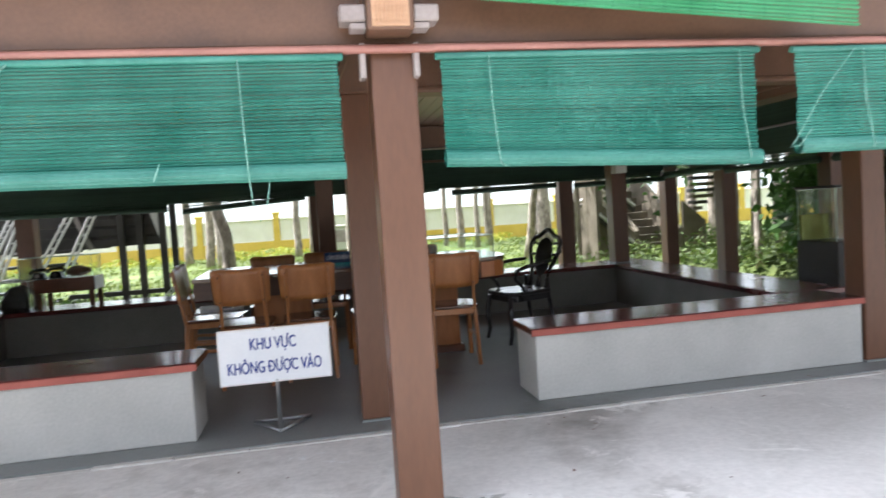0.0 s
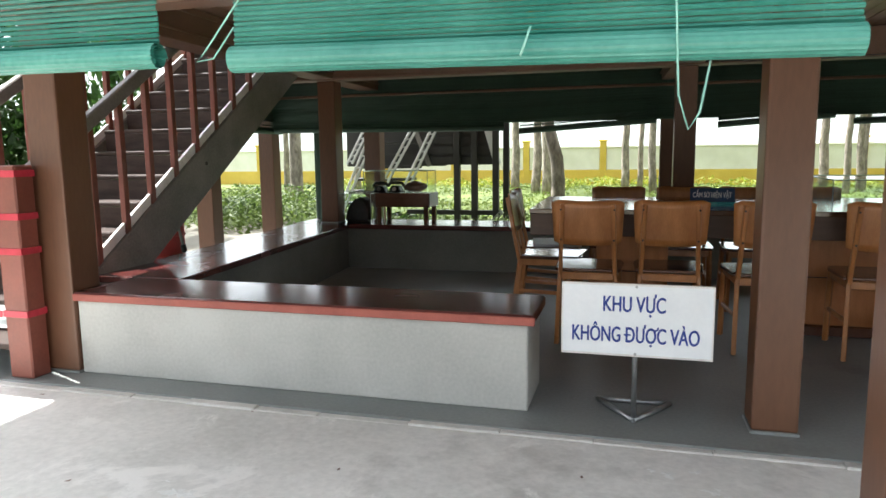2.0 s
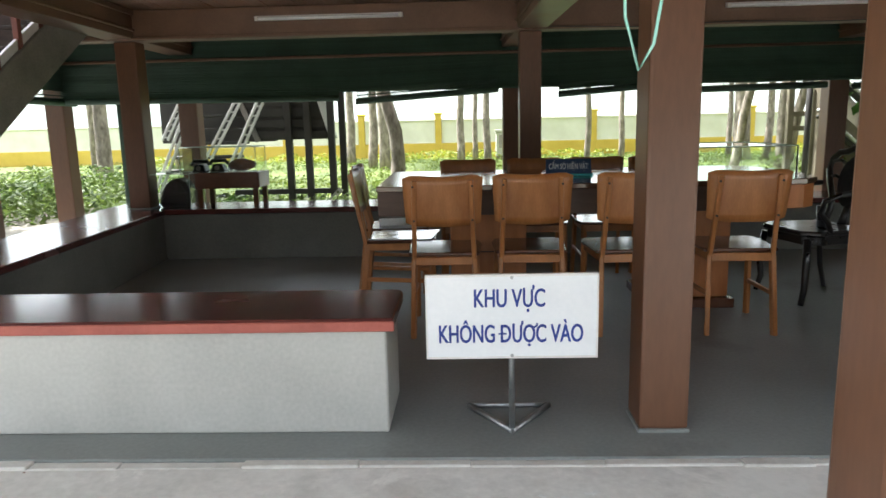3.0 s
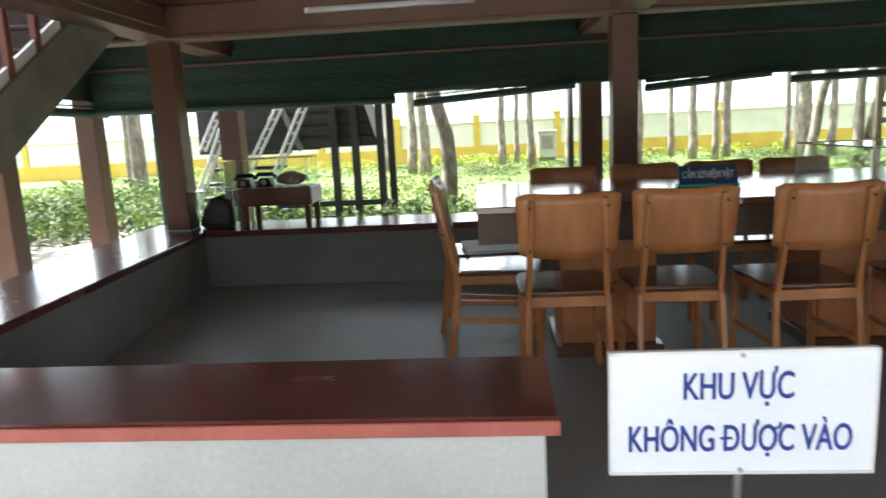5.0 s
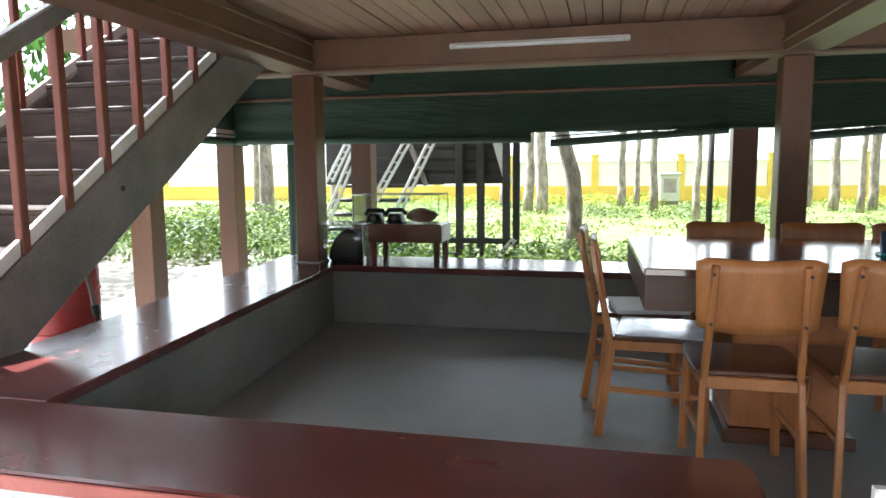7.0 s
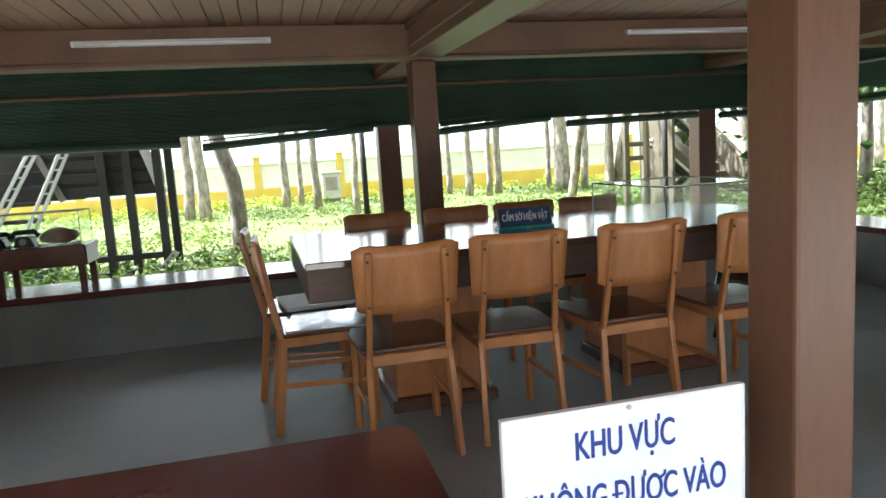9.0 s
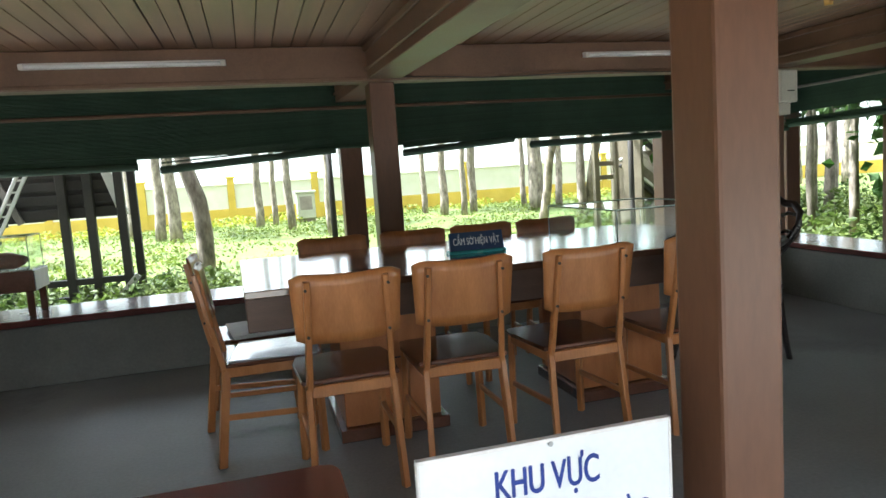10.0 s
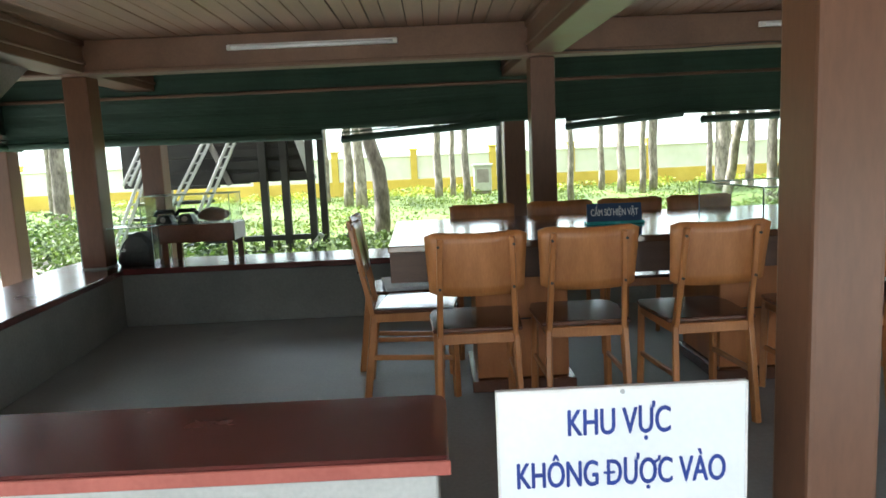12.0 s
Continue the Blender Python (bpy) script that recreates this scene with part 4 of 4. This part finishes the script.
coping_me = mesh_of("wall_coping", box(0.125, -0.12, 1.38, BAY - 0.125, 0.12, 1.46, 0.015), M_CREAM)


def garden_wall(px, py, rz, x0, x1):
    t = tagged(thing("garden_wall", px, py, -0.1, rz), "cream garden wall with yellow posts and yellow base", "wall")
    part("base", box(x0, -0.12, -0.2, x1, 0.12, 0.56, 0.02), M_YELLOW, t, "yellow base")
    x = x0 + 1.0
    while x < x1 - 1:
        for nm, me in (("wall_post", post_me), ("wall_cap", cap_me), ("wall_panel", panel_me), ("wall_rail", rail_me), ("wall_coping", coping_me)):
            share(nm, me, t, pose(x, 0, 0))
        x += BAY


garden_wall(-0.74, 24.0, 0, -12 * BAY - 1.0, 29.7)
garden_wall(29.0, 24.0, -90, 0.0, 40.0)
t = tagged(thing("meter_cabinet", 1.65, 22.0, -0.1), "pale metal cabinet standing in the garden", "cabinet")
part("case", box(-0.3, -0.2, 0.12, 0.3, 0.2, 0.95, 0.02), M_BOX, t)
part("lid", box(-0.34, -0.24, 0.95, 0.34, 0.24, 1.03, 0.01), M_BOX, t)
part("foot", box(-0.28, -0.18, 0.0, 0.28, 0.18, 0.12, 0.0), M_CONC, t)
part("door_panel", box(-0.2, -0.212, 0.4, 0.2, -0.202, 0.85, 0.004), M_TRIM, t)


# ---- trees ----
def crown_mesh(seed, n=420, spread=1.7, height=2.6):
    rng = np.random.default_rng(seed)
    clumps = rng.normal(0, 1, (16, 3)) * (spread * 0.55, spread * 0.55, height * 0.4)
    c = clumps[rng.integers(0, 16, n)] + rng.normal(0, 0.38, (n, 3))
    return leaf_mesh("crown", c, 0.16, 0.3, rng, M_LEAF2)


def leaf_mesh(name, c, lo, hi, rng, material, flat=0.0):
    """One folded leaf of four points at every centre."""
    n = len(c)
    size = rng.uniform(lo, hi, (n, 1))
    a = rng.normal(0, 1, (n, 3))
    a[:, 2] *= 1 - flat
    a /= np.linalg.norm(a, axis=1, keepdims=True)
    b = np.cross(a, rng.normal(0, 1, (n, 3)) * (1 - flat) + np.array((0, 0, flat * 3)))
    b /= np.linalg.norm(b, axis=1, keepdims=True)
    up = np.cross(a, b)
    v = np.stack([c - a * size * 0.5, c + b * size * 0.24 + up * size * 0.07, c + a * size * 0.5, c - b * size * 0.24 + up * size * 0.07], 1).reshape(-1, 3)
    i = np.arange(n)[:, None] * 4
    f = np.concatenate([i + (0, 1, 2), i + (0, 2, 3)], 0)
    me = bpy.data.meshes.new(name)
    me.from_pydata(v.tolist(), [], f.tolist())
    me.materials.append(material)
    return me


CROWNS = [crown_mesh(s) for s in range(3)]
# fuller crowns for trees added to block sun and sky light
DENSE = [crown_mesh(s, 2600, 2.3, 3.4) for s in (7, 8, 9)]


def tree(x, y, r, h=6.0, lean=(0.0, 0.0), bend=0.0, k=0, kink=0.0, dense=False):
    t = thing("tree", x, y, -0.1, 0, "slender garden tree with pale rough bark", "tree", "garden trees")
    pts = []
    for i in range(13):
        f = i / 12
        pts.append((-kink * max(0.0, f * h - 1.15) + lean[0] * f * h + bend * math.sin(f * 5.5) * 0.35 + 0.018 * math.sin(i * 1.7 + x), lean[1] * f * h + 0.018 * math.cos(i * 2.1 + y), -0.05 + f * h))
    bm = tube(pts, r, 9, None, r * 0.45)
    tip = Vector(pts[-1])
    for j in range(5):
        a = j * 1.26 + x
        q = Vector(pts[8 + j % 3])
        tube([q, q + Vector((math.cos(a) * 0.5, math.sin(a) * 0.5, 0.45)), q + Vector((math.cos(a) * 1.1, math.sin(a) * 1.1, 1.1))], r * 0.35, 6, bm, r * 0.1)
    part("trunk", bm, M_BARK, t)
    share("crown", (DENSE if dense else CROWNS)[k % 3], t, pose(tip.x, tip.y, h, 0, 0, (x * 57) % 360))["kind"] = "stuff"
    return t


spots = [(-3.5, 20.5, 0.16), (-2.5, 18.3, 0.15), (-2.0, 17.3, 0.17), (0.12, 21, 0.14), (0.6, 21.5, 0.1), (0.95, 18.5, 0.12), (1.67, 15.2, 0.09), (5.5, 21, 0.11), (5.7, 19.3, 0.14), (6.1, 18.5, 0.1),
         (6.72, 19.5, 0.12), (7.0, 20.2, 0.08), (8.8, 20.3, 0.1), (8.4, 18.2, 0.26), (9.3, 18.6, 0.12), (3.6, 16.5, 0.09), (-6.2, 14.5, 0.13), (-7.4, 12.0, 0.17), (-8.5, 16.0, 0.14), (-10.5, 11.0, 0.15), (-9.8, 7.0, 0.14)]
rng = random.Random(5)
for i in range(18):
    spots.append((rng.uniform(11, 24), rng.uniform(6, 21), rng.uniform(0.09, 0.17)))
for i in range(8):
    spots.append((rng.uniform(-16, -8), rng.uniform(-3, 20), rng.uniform(0.1, 0.18)))
woods = len(spots)
for i in range(14):
    spots.append((7.6 + rng.uniform(0, 5), 1.5 + i * 0.6, rng.uniform(0.06, 0.12)))
# trees added at both sides, mostly dense, to cut the sky light
for x, y, r in ((6.9, 12.4, 0.11), (10.5, 12.5, 0.14), (9.6, 3.4, 0.16), (11.4, 5.2, 0.13), (8.9, 0.4, 0.12), (10.8, 1.6, 0.15), (-10.4, -2.4, 0.14), (-9.6, 0.3, 0.12), (-11.3, 2.2, 0.15), (-10.0, 4.4, 0.13), (-12.0, 5.6, 0.14), (-10.9, -4.8, 0.13)):
    spots.append((x, y, r))
for i, (x, y, r) in enumerate(spots):
    tree(x, y, r, 5.2 + (i * 37 % 17) / 10, (0.02 * math.sin(i * 2.3), 0.02 * math.cos(i)), 0.06 * math.sin(i * 1.9), i, dense=i >= woods and (y < 5 or x < 0))
# two trees added so their leaning crowns shade the garden stair
tree(5.75, 12.0, 0.1, 5.4, (0.09, -0.22), 0.0, 1, dense=True)
tree(7.1, 12.6, 0.11, 5.8, (0.06, -0.25), 0.0, 2, dense=True)
tree(-0.80, 8.4, 0.125, 4.8, (0.035, 0.0), 0.0, 1, 0.34)


# ---- ground cover ----
def cover(name, x0, x1, y0, y1, n, h, lo, hi, material, seed, label, clump=0.28):
    rng = np.random.default_rng(seed)
    m = max(8, n // 60)
    cx, cy = rng.uniform(x0, x1, m), rng.uniform(y0, y1, m)
    ch = h * rng.uniform(0.45, 1.0, m)
    pick = rng.integers(0, m, n)
    d = rng.normal(0, 1, (n, 3))
    d /= np.linalg.norm(d, axis=1, keepdims=True)
    c = np.stack([cx[pick] + d[:, 0] * clump * 1.3, cy[pick] + d[:, 1] * clump * 1.3, -0.1 + ch[pick] * np.abs(d[:, 2]) + rng.uniform(0, 0.05, n)], 1)
    tagged(new(name, leaf_mesh(name, c, lo, hi, rng, material, 0.35)), label, "plants", kind="stuff")


cover("hedge_leaves", -4.6, 6.2, 6.3, 7.9, 19000, 0.36, 0.06, 0.13, M_LEAF, 11, "low leafy green ground-cover shrubs beside the house")
cover("hedge_leaves", -11, -5.2, 6.5, 11.5, 14000, 0.6, 0.07, 0.13, M_LEAF, 12, "low leafy green shrubs beside the sandy path")
cover("hedge_leaves", 6.2, 14, 3.5, 12, 14000, 0.6, 0.07, 0.14, M_LEAF, 13, "low leafy green shrubs among the trees")
cover("lawn_leaves", -14, 16, 7.8, 23.5, 34000, 0.1, 0.05, 0.11, M_LAWN, 14, "bright green weedy lawn plants under the trees", 0.5)
cover("yellow_shrubs", -12, 16, 21.0, 23.6, 4500, 0.32, 0.1, 0.18, M_FLOWER, 15, "yellow-green border shrubs along the garden wall", 0.4)

def bush_mesh(seed):
    rng = np.random.default_rng(seed)
    d = rng.normal(0, 1, (2600, 3))
    d /= np.linalg.norm(d, axis=1, keepdims=True)
    lobes = rng.normal(0, 0.5, (14, 3)) * (1, 1, 1.2)
    c = lobes[rng.integers(0, 14, 2600)] + d * rng.uniform(0.25, 0.55, (2600, 1))
    return leaf_mesh("leaves", c, 0.12, 0.24, rng, M_LEAF2)


BUSHES = [bush_mesh(s) for s in (21, 22, 23)]
rng = random.Random(9)
places = [(rng.uniform(-15, -9.5), -2.5 + i * 1.6) for i in range(9)] + [(rng.uniform(10.6, 12.4), -1.5 + i * 0.95) for i in range(9)] + [(7.8, 3.2), (8.7, 3.9), (8.1, 2.0)]
for i, (x, y) in enumerate(places):
    t = thing("bush", x, y, -0.1, (i * 77) % 360, "tall dark green leafy bush among the trees", "bush", "tall bushes")
    bm = bmesh.new()
    for k in range(5):
        a = k * 1.3 + i
        tube([(0.1 * math.cos(a), 0.1 * math.sin(a), 0), (0.3 * math.cos(a), 0.3 * math.sin(a), 0.8), (0.5 * math.cos(a), 0.5 * math.sin(a), 1.7)], 0.03, 6, bm, 0.012)
    part("stems", bm, M_BARK, t)["kind"] = "stuff"
    ob = share("leaves", BUSHES[i % 3], t, pose(0, 0, 1.5) @ Matrix.Diagonal((1.35, 1.35, 1.4 + 0.35 * (i % 3), 1)))
    ob["kind"] = "stuff"

# ---- neighbouring stilt hut with its steps ----
t = tagged(thing("stilt_hut", 0, 0, 0), "dark small stilt hut with pale-edged steps", "hut")
for px, py in ((-2.11, 7.0), (-1.845, 7.0), (-1.525, 7.0), (-1.48, 7.6)):
    part("hut_post", box(px - 0.045, py - 0.045, -0.12, px + 0.045, py + 0.045, 2.0, 0.005), M_DARKW, t)
for z in (0.05, 0.24):
    part("sill", box(-2.9, 6.96, z, -1.45, 7.04, z + 0.07, 0.005), M_DARKW, t)
part("underside", prism([(-2.56, 0.98), (-1.5, 0.98), (-1.78, 1.9), (-2.95, 1.9)], 7.08, 7.16, 0.006, None, "xz"), M_DARKW, t)
part("edge_board", beam_between((-1.50, 7.02, 0.98), (-1.77, 7.02, 1.9), 0.05, 0.1), M_WHITED, t, "pale edge board")
part("edge_board", beam_between((-2.54, 7.02, 0.96), (-2.93, 7.02, 1.9), 0.03, 0.07), M_GREYW, t)
for k, (xa, za, xb, zb, y) in enumerate(((-4.1, 0.15, -3.35, 1.75, 7.0), (-3.0, 0.5, -2.42, 1.62, 6.9), (-3.3, 0.72, -2.66, 1.78, 7.0), (-4.05, 1.0, -3.6, 1.8, 7.4))):
    for q in (0.0, 0.085):
        part("step_stringer", beam_between((xa + q, y, za), (xb + q, y, zb), 0.03, 0.035), M_WHITED, t, "pale worn stringer")
    for f in range(9):
        g = (f + 0.5) / 9
        part("rung", beam_between((xa + (xb - xa) * g, y, za + (zb - za) * g), (xa + (xb - xa) * g + 0.085, y, za + (zb - za) * g), 0.02, 0.02, 0), M_WHITED, t)
for k in range(9):
    f = k / 8
    part("step", box(-4.05 + f * 0.7, 7.05, 0.18 + f * 1.5, -3.1 + f * 0.7, 7.3, 0.22 + f * 1.5, 0.004), M_DARKW, t)
for k in range(6):   # lapped boards of the hut's underside
    f = k / 6
    part("board", box(-2.56 - f * 0.37, 7.052, 0.995 + f * 0.9, -1.52 - f * 0.27, 7.075, 1.1 + f * 0.9, 0.004), M_DARKW, t)
part("foot_board", beam_between((-1.75, 6.92, -0.06), (-1.42, 6.96, 0.3), 0.04, 0.07), M_WHITED, t, "pale slanting foot board")
# dark panel added to fill the dark area behind the steps
part("dark_fill", box(-4.2, 7.75, 0.95, -2.5, 7.85, 2.2, 0.01), M_DARKW, t)

# ---- concrete stair tower in the garden ----
t = tagged(thing("garden_stair", 8.0, 9.5, -0.1), "old tan concrete garden stair turning back overhead", "stairs")
for k in range(9):      # front flight, climbing away
    part("step", box(-0.58, k * 0.25, 0, 0.3, k * 0.25 + 0.27, (k + 1) * 0.165, 0.012), M_CONC, t)
for x0 in (-0.69, 0.305):
    part("parapet", prism([(-0.1, 0.0), (2.3, 0.0), (2.3, 2.3), (-0.1, 0.62)], x0, x0 + 0.1, 0.012, None, "yz"), M_CONC, t)
n = 8
for k in range(n):      # curved outer wall, falling towards the foot of the flight
    a0, a1 = radians(100 + k * 14), radians(100 + (k + 1) * 14)
    pts = [(-0.85 + 1.05 * math.cos(q), -0.1 + 0.95 * math.sin(q)) for q in (a0, (a0 + a1) / 2, a1)] + [(-0.85 + 0.96 * math.cos(q), -0.1 + 0.86 * math.sin(q)) for q in (a1, (a0 + a1) / 2, a0)]
    part("parapet_panel", prism(pts, 0.0, 2.3 - 0.08 * k, 0.006), M_CONC, t)
for z, h in ((1.25, 0.08), (2.05, 0.09)):      # sloping edges of the side flight
    part("slope_edge", beam_between((-1.9, -0.2, z), (-0.72, -0.16, z - 1.0), 0.05, h, 0.006), M_DARKW, t, "dark sloping edge")
    part("slope_cap", beam_between((-1.9, -0.21, z + 0.1), (-0.72, -0.17, z - 0.9), 0.08, 0.05, 0.006), M_WHITED, t, "pale sloping cap")
part("side_wall", prism([(-1.95, 0.0), (-0.7, 0.0), (-0.7, 0.6), (-1.95, 1.7)], -0.12, -0.02, 0.01, None, "xz"), M_CONC, t)
part("side_wall", prism([(0.42, 0.0), (0.95, 0.0), (0.95, 0.75), (0.42, 1.2)], -0.1, 0.0, 0.01, None, "xz"), M_CONC, t)
for k in range(9):      # winding flight coming back overhead, seen from beneath
    part("winder", prism([(0.74 - 0.075 * k, 0.25 - k * 0.12), (0.84 + 0.055 * k, 0.2 - k * 0.12), (0.87 + 0.055 * k, -0.12 - k * 0.12), (0.7 - 0.075 * k, -0.08 - k * 0.12)], 0.98 + k * 0.125, 1.05 + k * 0.125, 0.006), M_DARKW if k % 2 else M_CONC, t)
t = tagged(thing("concrete_frame", 5.75, 9.5, -0.1), "grey concrete frame beside the garden stair", "frame")
for x0 in (-0.04, 0.5):
    part("upright", box(x0, 0, 0, x0 + 0.1, 0.1, 2.3, 0.008), M_CONC, t)
for z in (1.0, 1.24):
    part("crossbar", box(0.06, 0.02, z, 0.5, 0.08, z + 0.08, 0.006), M_CONC, t)

# ---- dry leaves and grit on the concrete ----
lrng = np.random.default_rng(31)
n = 70
c = np.stack([lrng.uniform(-3.5, 4.5, n), lrng.uniform(-3.2, -0.1, n), np.zeros(n)], 1)
c[:, 2] = np.where(c[:, 1] > -0.2, 0.006, -0.005)
tagged(new("dry_leaves", leaf_mesh("dry_leaves", c, 0.012, 0.035, lrng, M_EMBER, 0.97)), "small dry leaves and grit on the concrete", "litter", kind="stuff")

# ---- slim poles along the garden side ----
for x, y, z0, w, m, lab in ((0.885, 7.5, -0.1, 0.038, M_DARKW, "slim dark pole standing in the garden"), (4.5, 6.3, -0.1, 0.035, M_DARKW, "slim dark pole standing in the garden"),
                            (-3.46, 5.12, -0.02, 0.042, M_BLINDK, "slim dark green pole beside the house")):
    t = tagged(thing("pole", x, y, z0), lab, "pole", "slim poles")
    part("shaft", tube([(0, 0, 0), (0, 0, 1.2), (0, 0, 1.88 - z0)], w, 10), m, t)
    part("collar", tube([(0, 0, 0), (0, 0, 0.03)], w * 1.5, 10), m, t)

# ---- sagging cable along the inner beam ----
t = tagged(thing("cable", 0, 3.46, 1.9), "thin dark cable sagging along the beam", "cable")
part("wire", tube([(1.0 + 0.3 * k, 0.0, 0.004 - 0.022 * math.sin(k * math.pi / 5) ** 2) for k in range(11)], 0.004, 5), M_BLACK, t)

# ---- added glowing backdrop that whitens the low sky beyond the garden wall ----
m = bpy.data.materials.new("backdrop_glow")
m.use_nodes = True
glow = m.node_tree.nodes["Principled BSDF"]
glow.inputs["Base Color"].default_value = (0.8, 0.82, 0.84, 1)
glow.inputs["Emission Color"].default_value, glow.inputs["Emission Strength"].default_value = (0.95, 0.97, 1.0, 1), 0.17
structure("backdrop", box(-160, 95.0, -1.0, 190, 95.5, 13.0, 0.0), m, "added glowing backdrop that whitens the sky beyond the garden wall", "backdrop")
